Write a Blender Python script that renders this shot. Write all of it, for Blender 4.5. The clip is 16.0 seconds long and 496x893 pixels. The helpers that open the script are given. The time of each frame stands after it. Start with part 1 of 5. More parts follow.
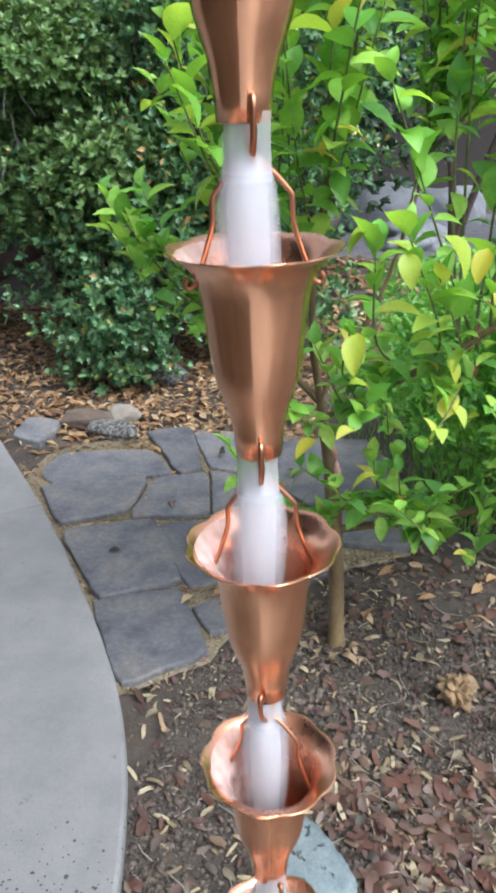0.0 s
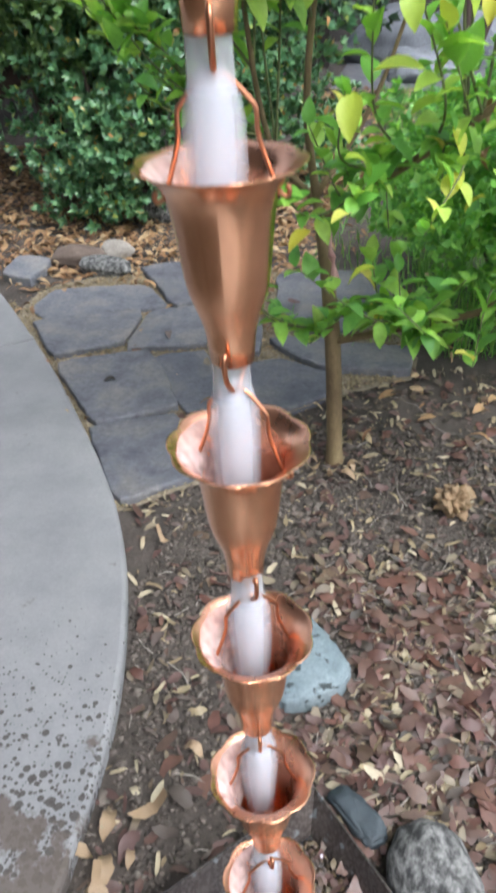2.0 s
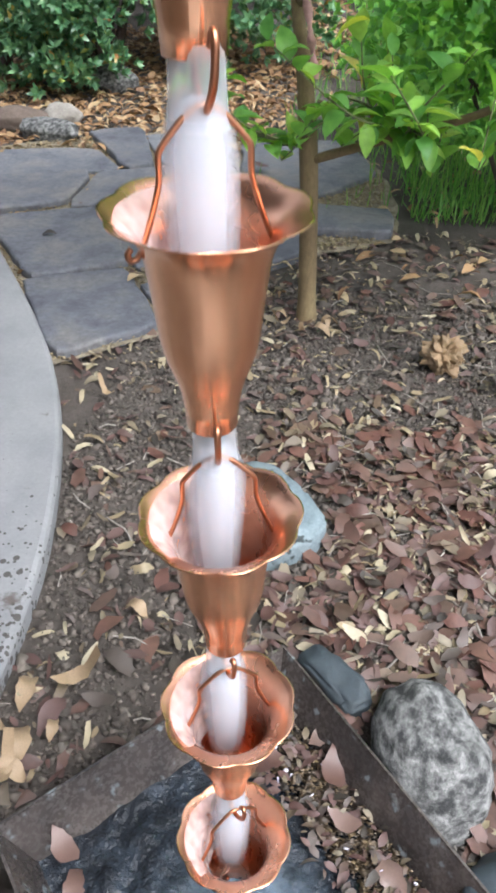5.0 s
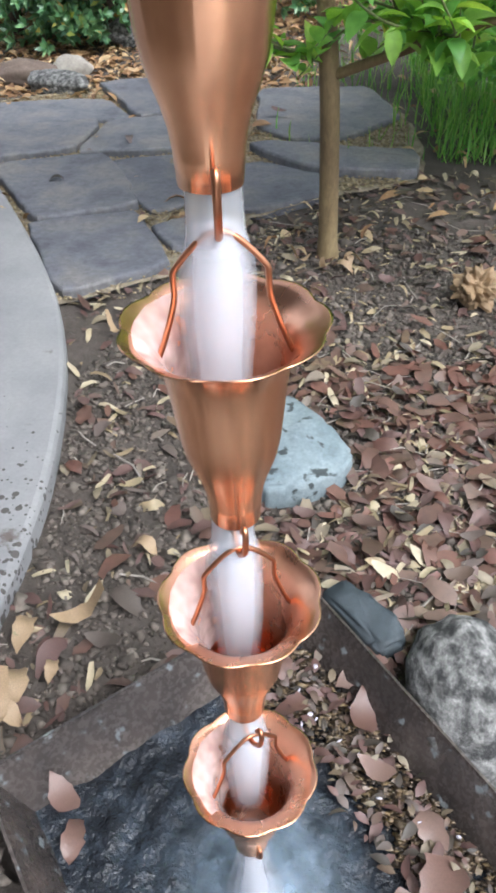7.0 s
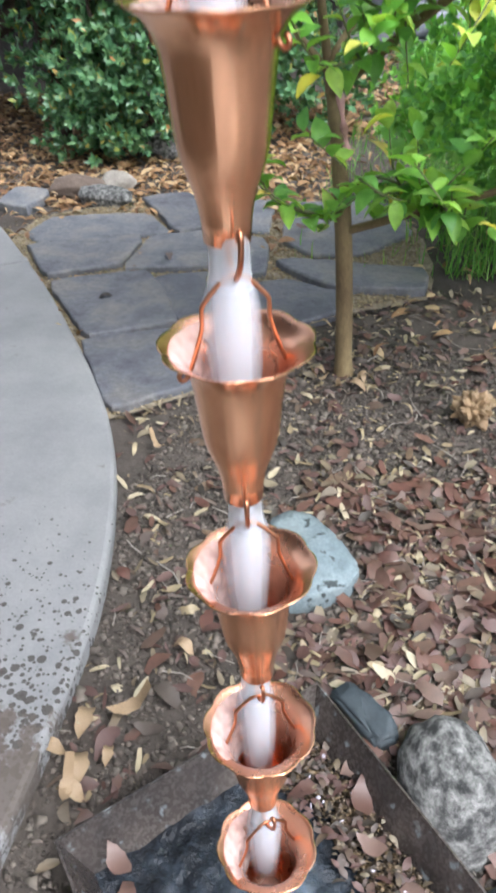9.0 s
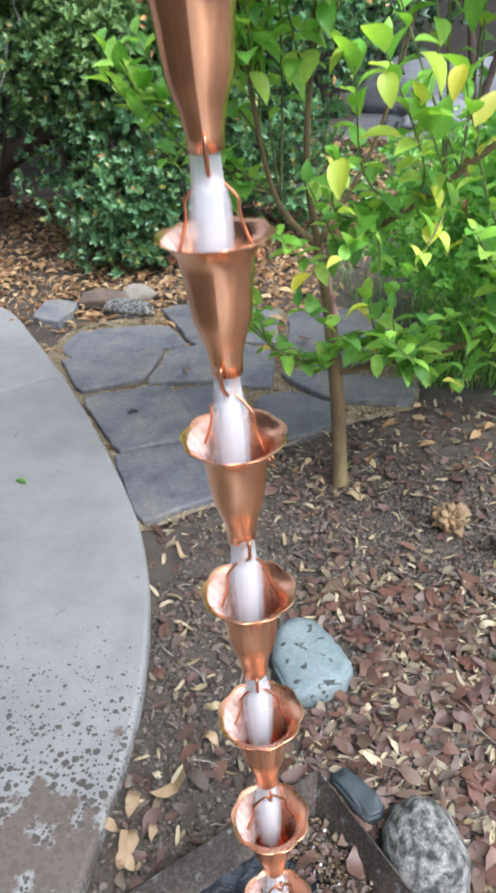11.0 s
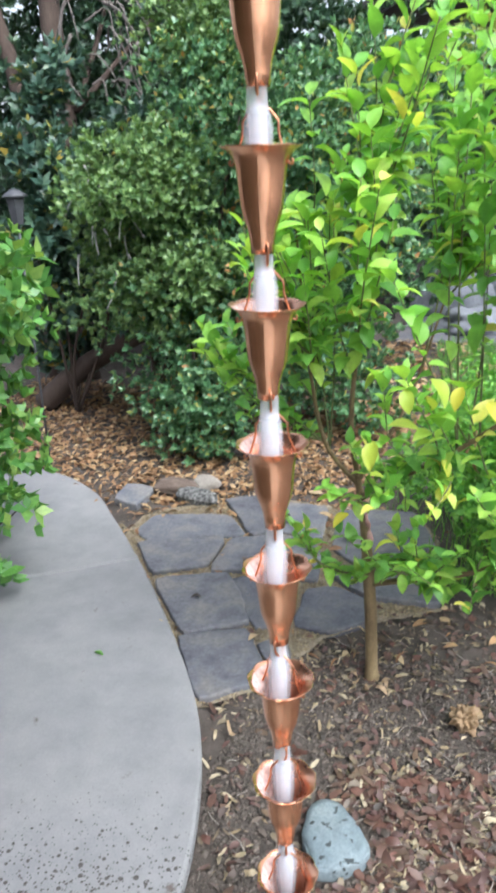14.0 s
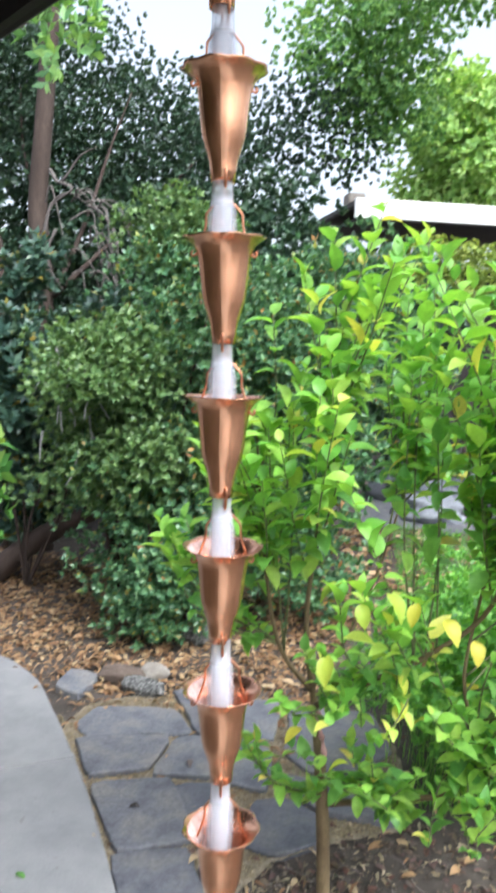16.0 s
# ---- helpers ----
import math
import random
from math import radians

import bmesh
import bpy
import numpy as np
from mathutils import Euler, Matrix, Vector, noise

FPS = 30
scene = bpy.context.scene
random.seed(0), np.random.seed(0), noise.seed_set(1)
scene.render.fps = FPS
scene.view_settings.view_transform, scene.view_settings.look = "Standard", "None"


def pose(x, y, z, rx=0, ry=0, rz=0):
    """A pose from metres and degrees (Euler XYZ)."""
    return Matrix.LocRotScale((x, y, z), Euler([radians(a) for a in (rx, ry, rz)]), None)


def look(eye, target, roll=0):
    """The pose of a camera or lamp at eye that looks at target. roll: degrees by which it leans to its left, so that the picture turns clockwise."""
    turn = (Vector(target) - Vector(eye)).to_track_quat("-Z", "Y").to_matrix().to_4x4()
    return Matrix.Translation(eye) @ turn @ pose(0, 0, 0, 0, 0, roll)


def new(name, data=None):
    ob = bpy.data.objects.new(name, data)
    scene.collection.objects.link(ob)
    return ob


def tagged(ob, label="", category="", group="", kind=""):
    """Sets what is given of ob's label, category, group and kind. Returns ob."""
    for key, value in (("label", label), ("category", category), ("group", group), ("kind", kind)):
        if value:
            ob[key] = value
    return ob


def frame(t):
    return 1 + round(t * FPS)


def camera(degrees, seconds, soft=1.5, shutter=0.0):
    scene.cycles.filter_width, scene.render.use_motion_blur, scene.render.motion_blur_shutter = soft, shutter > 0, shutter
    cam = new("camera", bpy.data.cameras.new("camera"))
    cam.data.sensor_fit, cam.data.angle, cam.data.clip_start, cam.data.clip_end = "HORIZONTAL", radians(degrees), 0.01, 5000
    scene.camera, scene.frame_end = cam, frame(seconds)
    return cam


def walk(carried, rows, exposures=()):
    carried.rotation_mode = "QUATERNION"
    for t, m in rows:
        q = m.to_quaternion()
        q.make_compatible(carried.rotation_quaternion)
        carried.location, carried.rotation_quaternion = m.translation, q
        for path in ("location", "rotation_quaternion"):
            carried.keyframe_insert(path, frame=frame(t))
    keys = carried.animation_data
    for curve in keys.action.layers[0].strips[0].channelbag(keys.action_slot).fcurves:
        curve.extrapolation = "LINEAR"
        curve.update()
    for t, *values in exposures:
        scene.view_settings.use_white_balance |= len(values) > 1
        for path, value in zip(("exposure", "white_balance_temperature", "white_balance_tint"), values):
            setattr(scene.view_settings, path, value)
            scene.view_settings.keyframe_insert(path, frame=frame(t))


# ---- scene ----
cam = camera(36.3, 16.0, soft=3.2, shutter=0.5)
EXPOSURES = [(0, 1.29, 5900, 10), (2.5, 1.34, 5900, 10), (4, 1.49, 5900, 10), (9, 1.49, 5900, 10), (12.5, 1.52, 5900, 10), (16, 1.54, 5900, 10)]
PATH = [
    (0, (0.518, 0.614, 1.581), (0.099, 2.375, 0.731), -1.3),
    (0.5, (0.518, 0.586, 1.56), (0.16, 2.34, 0.669), -1.7),
    (1, (0.529, 0.578, 1.521), (0.214, 2.306, 0.564), -2.0),
    (1.5, (0.538, 0.593, 1.467), (0.152, 2.255, 0.424), -2.0),
    (2, (0.548, 0.599, 1.411), (0.144, 2.186, 0.262), -2.7),
    (2.5, (0.542, 0.614, 1.333), (0.183, 2.154, 0.109), -3.2),
    (3, (0.537, 0.621, 1.264), (0.221, 2.165, 0.032), -1.8),
    (3.5, (0.53, 0.63, 1.191), (0.238, 2.171, -0.05), -0.2),
    (4, (0.523, 0.64, 1.126), (0.234, 2.188, -0.108), 0.1),
    (4.2, (0.522, 0.65, 1.108), (0.238, 2.193, -0.132), 0.3),
    (6.3, (0.514, 0.708, 0.888), (0.205, 2.22, -0.384), -0.6),
    (6.5, (0.513, 0.709, 0.878), (0.2, 2.206, -0.41), -1.1),
    (7, (0.519, 0.711, 0.866), (0.183, 2.21, -0.415), -1.5),
    (7.5, (0.522, 0.697, 0.922), (0.14, 2.195, -0.347), -2.6),
    (8, (0.532, 0.664, 1.013), (0.128, 2.18, -0.228), -2.8),
    (8.5, (0.543, 0.63, 1.064), (0.139, 2.17, -0.146), -2.4),
    (9, (0.555, 0.599, 1.121), (0.134, 2.167, -0.047), -2.4),
    (9.2, (0.563, 0.588, 1.155), (0.122, 2.169, 0.011), -2.7),
    (11.3, (0.633, 0.366, 1.54), (0.15, 2.01, 0.509), -4.7),
    (11.5, (0.642, 0.326, 1.577), (0.133, 1.982, 0.578), -5.4),
    (12, (0.668, 0.245, 1.66), (0.139, 1.959, 0.775), -4.6),
    (12.5, (0.691, 0.194, 1.734), (0.143, 1.933, 0.911), -3.3),
    (13, (0.713, 0.136, 1.792), (0.132, 1.877, 0.997), -2.7),
    (13.5, (0.726, 0.097, 1.838), (0.077, 1.823, 1.062), -3.0),
    (14, (0.74, 0.054, 1.884), (0.109, 1.822, 1.193), -2.1),
    (14.5, (0.749, 0.039, 1.914), (0.135, 1.842, 1.304), -1.2),
    (15, (0.747, 0.042, 1.946), (0.131, 1.875, 1.436), -0.4),
    (15.5, (0.741, 0.059, 1.968), (0.123, 1.918, 1.566), 0.5),
    (16, (0.729, 0.1, 1.978), (0.174, 2.004, 1.716), 1.3),
]
walk(cam, [(t, look(eye, target, roll)) for t, eye, target, roll in PATH], EXPOSURES)

# ---- world and light ----
world = bpy.data.worlds.new("overcast_sky")
scene.world = world
world.use_nodes = True
wn = world.node_tree.nodes
sky = wn.new("ShaderNodeTexSky")
sky.sky_type = "NISHITA"
sky.sun_disc = False
sky.sun_elevation, sky.sun_rotation = radians(55), radians(128)
sky.air_density, sky.dust_density, sky.ozone_density = 1.0, 6.0, 0.6
wn["Background"].inputs["Strength"].default_value = 0.15
haze = wn.new("ShaderNodeHueSaturation")  # thin cloud pales the blue
haze.inputs["Saturation"].default_value = 0.35
world.node_tree.links.new(sky.outputs[0], haze.inputs["Color"])
world.node_tree.links.new(haze.outputs[0], wn["Background"].inputs["Color"])
sun = new("sun", bpy.data.lights.new("sun", "SUN"))
sun.data.energy, sun.data.angle, sun.data.color = 1.0, radians(32), (0.97, 0.98, 0.93)
sun.matrix_world = look((4.3, -3.4, 8.0), (0, 0, 0))

rng = np.random.default_rng(7)


# ---- materials ----
def mat_new(name):
    m = bpy.data.materials.new(name)
    m.use_nodes = True
    nt = m.node_tree
    return m, nt, nt.nodes["Principled BSDF"], nt.nodes["Material Output"]


def nd(nt, kind, **values):
    n = nt.nodes.new(kind)
    for k, v in values.items():
        n.inputs[k.replace("_", " ")].default_value = v
    return n


def coords(nt, scale=(1, 1, 1)):
    tc = nt.nodes.new("ShaderNodeTexCoord")
    mp = nt.nodes.new("ShaderNodeMapping")
    mp.inputs["Scale"].default_value = scale
    nt.links.new(tc.outputs["Object"], mp.inputs["Vector"])
    return mp.outputs[0]


def noise_tex(nt, vec, scale, detail=6.0, rough=0.6):
    n = nd(nt, "ShaderNodeTexNoise", Scale=scale, Detail=detail, Roughness=rough)
    nt.links.new(vec, n.inputs["Vector"])
    return n.outputs["Fac"]


def ramp(nt, fac, stops):
    r = nt.nodes.new("ShaderNodeValToRGB")
    e = r.color_ramp.elements
    while len(e) < len(stops):
        e.new(0.5)
    for el, (p, c) in zip(e, stops):
        el.position, el.color = p, (*c, 1.0)
    nt.links.new(fac, r.inputs[0])
    return r.outputs[0]


def mixc(nt, a, b, fac, mode="MIX"):
    m = nt.nodes.new("ShaderNodeMix")
    m.data_type, m.blend_type = "RGBA", mode
    for sock, v in ((m.inputs[0], fac), (m.inputs[6], a), (m.inputs[7], b)):
        if isinstance(v, (float, int)):
            sock.default_value = v
        elif isinstance(v, tuple):
            sock.default_value = (*v, 1.0)
        else:
            nt.links.new(v, sock)
    return m.outputs[2]


def bump(nt, bsdf, height, strength=0.3, dist=0.01):
    b = nd(nt, "ShaderNodeBump", Strength=strength, Distance=dist)
    nt.links.new(height, b.inputs["Height"])
    nt.links.new(b.outputs[0], bsdf.inputs["Normal"])


def rough_map(nt, bsdf, fac, lo, hi):
    m = nd(nt, "ShaderNodeMapRange", To_Min=lo, To_Max=hi)
    nt.links.new(fac, m.inputs["Value"])
    nt.links.new(m.outputs[0], bsdf.inputs["Roughness"])


def surface(name, stops, scale, grain=60.0, rough=(0.7, 0.95), relief=0.4, dist=0.006, stretch=(1, 1, 1), speck=None, detail=7.0, gc=0.25, vary=0.0):
    """A mineral or wooden surface: large stains, grain, relief."""
    m, nt, bsdf, _ = mat_new(name)
    v = coords(nt, stretch)
    big = noise_tex(nt, v, scale, detail, 0.65)
    fine = noise_tex(nt, v, grain, 5.0, 0.7)
    col = ramp(nt, big, stops)
    g = ramp(nt, fine, [(0.3, (1 - gc, 1 - gc, 1 - gc)), (0.7, (1 + gc * 0.7, 1 + gc * 0.7, 1 + gc * 0.7))])
    col = mixc(nt, col, g, 1.0, "MULTIPLY")
    if vary:
        own = nt.nodes.new("ShaderNodeObjectInfo").outputs["Random"]
        col = mixc(nt, col, ramp(nt, own, [(0.0, (1 - vary, 1 - vary, 1 - vary * 0.8)), (0.5, (1.0, 0.98, 0.97)), (1.0, (1 + vary, 1 + vary, 1 + vary))]), 1.0, "MULTIPLY")
    if speck:
        s = noise_tex(nt, v, speck[0], 3.0, 0.5)
        f = ramp(nt, s, [(speck[1], (0, 0, 0)), (speck[1] + 0.05, (1, 1, 1))])
        col = mixc(nt, col, speck[2], f)
    nt.links.new(col, bsdf.inputs["Base Color"])
    rough_map(nt, bsdf, fine, *rough)
    both = mixc(nt, big, fine, 0.5)
    bump(nt, bsdf, both, relief, dist)
    return m


def leaf_mat(name, stops, glow=0.35, rough=0.4, by_object=False, vein=0.0):
    """Leaf skin: colour by leaf, mottled, light passes through."""
    m, nt, bsdf, out = mat_new(name)
    if by_object:
        rnd = nt.nodes.new("ShaderNodeObjectInfo").outputs["Random"]
    else:
        rnd = nt.nodes.new("ShaderNodeNewGeometry").outputs["Random Per Island"]
    col = ramp(nt, rnd, stops)
    v = coords(nt)
    mott = ramp(nt, noise_tex(nt, v, 45.0, 4.0), [(0.3, (0.75, 0.78, 0.75)), (0.75, (1.2, 1.15, 1.1))])
    col = mixc(nt, col, mott, 1.0, "MULTIPLY")
    nt.links.new(col, bsdf.inputs["Base Color"])
    bsdf.inputs["Roughness"].default_value = rough
    bump(nt, bsdf, noise_tex(nt, v, 120.0, 3.0), 0.15, 0.003)
    if glow > 0:
        tr = nt.nodes.new("ShaderNodeBsdfTranslucent")
        warm = mixc(nt, col, (1.25, 1.15, 0.5), 1.0, "MULTIPLY")
        nt.links.new(warm, tr.inputs["Color"])
        mx = nt.nodes.new("ShaderNodeMixShader")
        mx.inputs[0].default_value = glow
        nt.links.new(bsdf.outputs[0], mx.inputs[1])
        nt.links.new(tr.outputs[0], mx.inputs[2])
        nt.links.new(mx.outputs[0], out.inputs["Surface"])
    return m


def copper(name, base, dark, rough, brushed=True):
    m, nt, bsdf, _ = mat_new(name)
    v = coords(nt, (220, 220, 6) if brushed else (30, 30, 30))
    streak = noise_tex(nt, v, 1.0, 4.0, 0.6)
    v2 = coords(nt)
    stain = noise_tex(nt, v2, 22.0, 5.0, 0.6)
    col = mixc(nt, base, dark, ramp(nt, stain, [(0.5, (0, 0, 0)), (0.9, (1, 1, 1))]))
    tone = ramp(nt, streak, [(0.3, (0.88, 0.86, 0.85)), (0.7, (1.04, 1.04, 1.03))])
    col = mixc(nt, col, tone, 1.0, "MULTIPLY")
    nt.links.new(col, bsdf.inputs["Base Color"])
    bsdf.inputs["Metallic"].default_value = 1.0
    rough_map(nt, bsdf, streak, *rough)
    bump(nt, bsdf, streak, 0.06, 0.0008)
    if brushed:
        tg = nt.nodes.new("ShaderNodeTangent")
        tg.direction_type, tg.axis = "RADIAL", "Z"
        nt.links.new(tg.outputs[0], bsdf.inputs["Tangent"])
        bsdf.inputs["Anisotropic"].default_value = 0.98
        bsdf.inputs["Anisotropic Rotation"].default_value = 0.25
    return m


def stream_mat(name, amount, tint, swing=0.1, reach=0.0, grain=(45, 45, 4)):
    """Fast falling water, white with froth, partly clear."""
    m, nt, bsdf, out = mat_new(name)
    v = coords(nt, grain)
    s = noise_tex(nt, v, 1.0, 2.0, 0.5)
    bsdf.inputs["Base Color"].default_value = (*tint, 1)
    bsdf.inputs["Roughness"].default_value = 0.25
    tl = nt.nodes.new("ShaderNodeBsdfTranslucent")
    tl.inputs["Color"].default_value = (*tint, 1)
    body = nt.nodes.new("ShaderNodeMixShader")
    body.inputs[0].default_value = 0.5
    nt.links.new(bsdf.outputs[0], body.inputs[1])
    nt.links.new(tl.outputs[0], body.inputs[2])
    clear = nt.nodes.new("ShaderNodeBsdfTransparent")
    mx = nt.nodes.new("ShaderNodeMixShader")
    f = nd(nt, "ShaderNodeMapRange", From_Min=0.3, From_Max=0.7, To_Min=max(0.0, amount - swing), To_Max=min(1.0, amount + swing))
    nt.links.new(s, f.inputs["Value"])
    cover = f.outputs[0]
    if reach:
        ln = nt.nodes.new("ShaderNodeVectorMath")
        ln.operation = "LENGTH"
        nt.links.new(coords(nt), ln.inputs[0])
        fade = nd(nt, "ShaderNodeMapRange", From_Min=0.02, From_Max=reach, To_Min=1.0, To_Max=0.0)
        nt.links.new(ln.outputs["Value"], fade.inputs["Value"])
        mul = nt.nodes.new("ShaderNodeMath")
        mul.operation = "MULTIPLY"
        nt.links.new(cover, mul.inputs[0])
        nt.links.new(fade.outputs[0], mul.inputs[1])
        cover = mul.outputs[0]
    nt.links.new(cover, mx.inputs[0])
    nt.links.new(clear.outputs[0], mx.inputs[1])
    nt.links.new(body.outputs[0], mx.inputs[2])
    nt.links.new(mx.outputs[0], out.inputs["Surface"])
    bump(nt, bsdf, s, 0.2, 0.001)
    return m


COPPER = copper("brushed_copper", (0.93, 0.51, 0.305), (0.68, 0.33, 0.18), (0.17, 0.25))
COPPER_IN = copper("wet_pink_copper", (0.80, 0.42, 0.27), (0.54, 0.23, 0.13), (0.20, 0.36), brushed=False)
WIRE = copper("copper_wire", (0.528, 0.238, 0.135), (0.320, 0.131, 0.072), (0.25, 0.4), brushed=False)
FROTH = stream_mat("frothy_water", 0.60, (0.76, 0.77, 0.82), 0.06)
CLEAR = stream_mat("thin_frothy_water", 0.22, (0.78, 0.79, 0.84), 0.04)
SLEEVEW = stream_mat("clear_water_skin", 0.34, (0.74, 0.76, 0.80), 0.10)
# Spilled water, with the sky's sheen on the cup wall painted in as white.
FILM = stream_mat("spill_sheen_water", 0.42, (0.84, 0.80, 0.82), 0.42, grain=(45, 45, 45))
SPLASH = stream_mat("splash_water", 0.30, (0.44, 0.56, 0.68), 0.16, 0.13)
SOIL = surface("garden_soil", [(0.25, (0.035, 0.028, 0.023)), (0.5, (0.065, 0.052, 0.043)), (0.75, (0.097, 0.081, 0.070))], 9.0, 120.0, (0.85, 1.0), 0.9, 0.02)
CONCRETE_NAME = "pale_concrete"
SLATE = surface("slate_flagstone", [(0.30, (0.059, 0.062, 0.076)), (0.48, (0.115, 0.119, 0.133)), (0.60, (0.149, 0.144, 0.142)), (0.74, (0.194, 0.180, 0.164))], 6.0, 55.0, (0.55, 0.85), 0.7, 0.014, gc=0.35, vary=0.22)
STEEL = surface("weathered_steel", [(0.3, (0.024, 0.021, 0.020)), (0.52, (0.050, 0.041, 0.037)), (0.66, (0.082, 0.068, 0.060)), (0.78, (0.120, 0.115, 0.115))], 9.0, 130.0, (0.12, 0.42), 0.3, 0.003, speck=(48.0, 0.63, (0.154, 0.167, 0.172)))
GRANITE = surface("granite", [(0.39, (0.024, 0.024, 0.024)), (0.46, (0.075, 0.074, 0.071)), (0.53, (0.145, 0.143, 0.138)), (0.62, (0.245, 0.241, 0.232))], 46.0, 220.0, (0.7, 0.95), 0.9, 0.008, stretch=(1.0, 0.7, 1.4), gc=0.35, detail=10.0)
BLUESTONE = surface("pale_bluestone", [(0.3, (0.097, 0.129, 0.143)), (0.55, (0.147, 0.183, 0.197)), (0.75, (0.194, 0.230, 0.237))], 8.0, 110.0, (0.75, 0.95), 0.5, 0.008, speck=(30.0, 0.60, (0.026, 0.034, 0.035)))
BLUEDARK = surface("dark_bluestone", [(0.3, (0.018, 0.024, 0.028)), (0.6, (0.034, 0.045, 0.053)), (0.8, (0.060, 0.074, 0.084))], 10.0, 110.0, (0.5, 0.8), 0.5, 0.006)
BROWNSTONE = surface("brown_stone", [(0.3, (0.070, 0.049, 0.038)), (0.7, (0.140, 0.105, 0.084))], 8.0, 90.0, (0.8, 0.95), 0.4, 0.006)
TANSTONE = surface("tan_stone", [(0.3, (0.180, 0.156, 0.132)), (0.7, (0.270, 0.246, 0.216))], 8.0, 90.0, (0.8, 0.95), 0.4, 0.006)
PALESTONE = surface("pale_boulder", [(0.3, (0.130, 0.140, 0.158)), (0.7, (0.209, 0.220, 0.238))], 3.0, 40.0, (0.8, 0.95), 0.5, 0.02)
BARK = surface("citrus_bark", [(0.3, (0.105, 0.071, 0.035)), (0.55, (0.178, 0.128, 0.063)), (0.8, (0.247, 0.190, 0.098))], 14.0, 160.0, (0.75, 0.95), 0.5, 0.004, stretch=(1, 1, 0.35))
TWIG = surface("green_twig", [(0.3, (0.075, 0.083, 0.038)), (0.7, (0.180, 0.210, 0.075))], 20.0, 160.0, (0.6, 0.9), 0.3, 0.002)
# Trunks behind the hedge: the hedge's shade is painted in as darker bark.
OLDBARK_SHADED = surface("grey_bark_shaded", [(0.3, (0.032, 0.020, 0.015)), (0.6, (0.063, 0.043, 0.033)), (0.8, (0.090, 0.064, 0.049))], 5.0, 60.0, (0.85, 1.0), 0.8, 0.02, stretch=(1, 1, 0.3))
LEAF = leaf_mat("citrus_leaf", [(0.0, (0.176, 0.443, 0.075)), (0.35, (0.270, 0.574, 0.092)), (0.7, (0.378, 0.678, 0.123)), (0.91, (0.539, 0.755, 0.155)), (0.95, (0.790, 0.790, 0.186)), (1.0, (0.790, 0.755, 0.186))], 0.48, 0.42, by_object=True)
LEAF_J = leaf_mat("citrus_foliage", [(0.0, (0.137, 0.360, 0.085)), (0.4, (0.224, 0.492, 0.098)), (0.8, (0.336, 0.600, 0.113)), (0.955, (0.446, 0.648, 0.143)), (0.975, (0.727, 0.672, 0.171)), (1.0, (0.727, 0.624, 0.171))], 0.48, 0.42)
YELLOWLEAF = leaf_mat("yellowing_citrus_leaf", [(0.0, (0.36, 0.52, 0.07)), (0.5, (0.50, 0.56, 0.07)), (1.0, (0.62, 0.52, 0.06))], 0.45, 0.45, by_object=True)
LEAF_LOW = leaf_mat("low_shrub_leaf", [(0.0, (0.113, 0.300, 0.081)), (0.5, (0.198, 0.490, 0.096)), (1.0, (0.339, 0.626, 0.145))], 0.45, 0.45)
HEDGE = leaf_mat("hedge_leaf", [(0.0, (0.051, 0.131, 0.067)), (0.5, (0.094, 0.214, 0.101)), (0.93, (0.170, 0.308, 0.145)), (0.965, (0.357, 0.393, 0.089)), (0.985, (0.442, 0.261, 0.089)), (1.0, (0.373, 0.178, 0.079))], 0.25, 0.35)
HEDGE_LT = leaf_mat("fresh_hedge_leaf", [(0.0, (0.081, 0.162, 0.063)), (0.5, (0.133, 0.244, 0.088)), (1.0, (0.236, 0.355, 0.140))], 0.3, 0.4)
WHORL = leaf_mat("whorled_evergreen_leaf", [(0.0, (0.034, 0.079, 0.064)), (0.6, (0.064, 0.128, 0.094)), (0.94, (0.105, 0.180, 0.120)), (0.97, (0.338, 0.300, 0.060)), (1.0, (0.315, 0.225, 0.053))], 0.25, 0.35)
# Background foliage: its shade is put into the leaf colour, darker than the hedge's.
SHADELEAF = leaf_mat("shaded_tree_leaf", [(0.0, (0.020, 0.049, 0.031)), (0.6, (0.041, 0.087, 0.052)), (1.0, (0.075, 0.133, 0.075))], 0.25, 0.4)
MIDLEAF = leaf_mat("tree_leaf", [(0.0, (0.104, 0.251, 0.104)), (0.6, (0.221, 0.428, 0.147)), (1.0, (0.384, 0.620, 0.206))], 0.4, 0.5)
# Far tree and far hedge: sunlight is painted into these brighter, yellower leaf colours.
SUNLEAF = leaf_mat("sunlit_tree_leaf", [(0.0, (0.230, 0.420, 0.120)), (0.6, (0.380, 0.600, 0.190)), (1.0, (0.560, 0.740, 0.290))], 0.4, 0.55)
FARHEDGE = leaf_mat("sunlit_hedge_leaf", [(0.0, (0.16, 0.25, 0.05)), (0.6, (0.30, 0.40, 0.09)), (1.0, (0.42, 0.48, 0.12))], 0.3, 0.55)
VINE = leaf_mat("vine_leaf", [(0.0, (0.068, 0.204, 0.047)), (0.6, (0.136, 0.340, 0.076)), (1.0, (0.306, 0.459, 0.127))], 0.4, 0.4)
GRASS = leaf_mat("grass_blade", [(0.0, (0.077, 0.232, 0.045)), (0.6, (0.145, 0.357, 0.071)), (1.0, (0.273, 0.428, 0.125))], 0.4, 0.5)
LITTER_STOPS = [(0.0, (0.070, 0.033, 0.027)), (0.18, (0.102, 0.059, 0.055)), (0.34, (0.082, 0.048, 0.043)), (0.48, (0.116, 0.086, 0.058)), (0.60, (0.172, 0.143, 0.100)), (0.70, (0.110, 0.083, 0.077)), (0.84, (0.048, 0.038, 0.030)), (1.0, (0.027, 0.021, 0.017))]
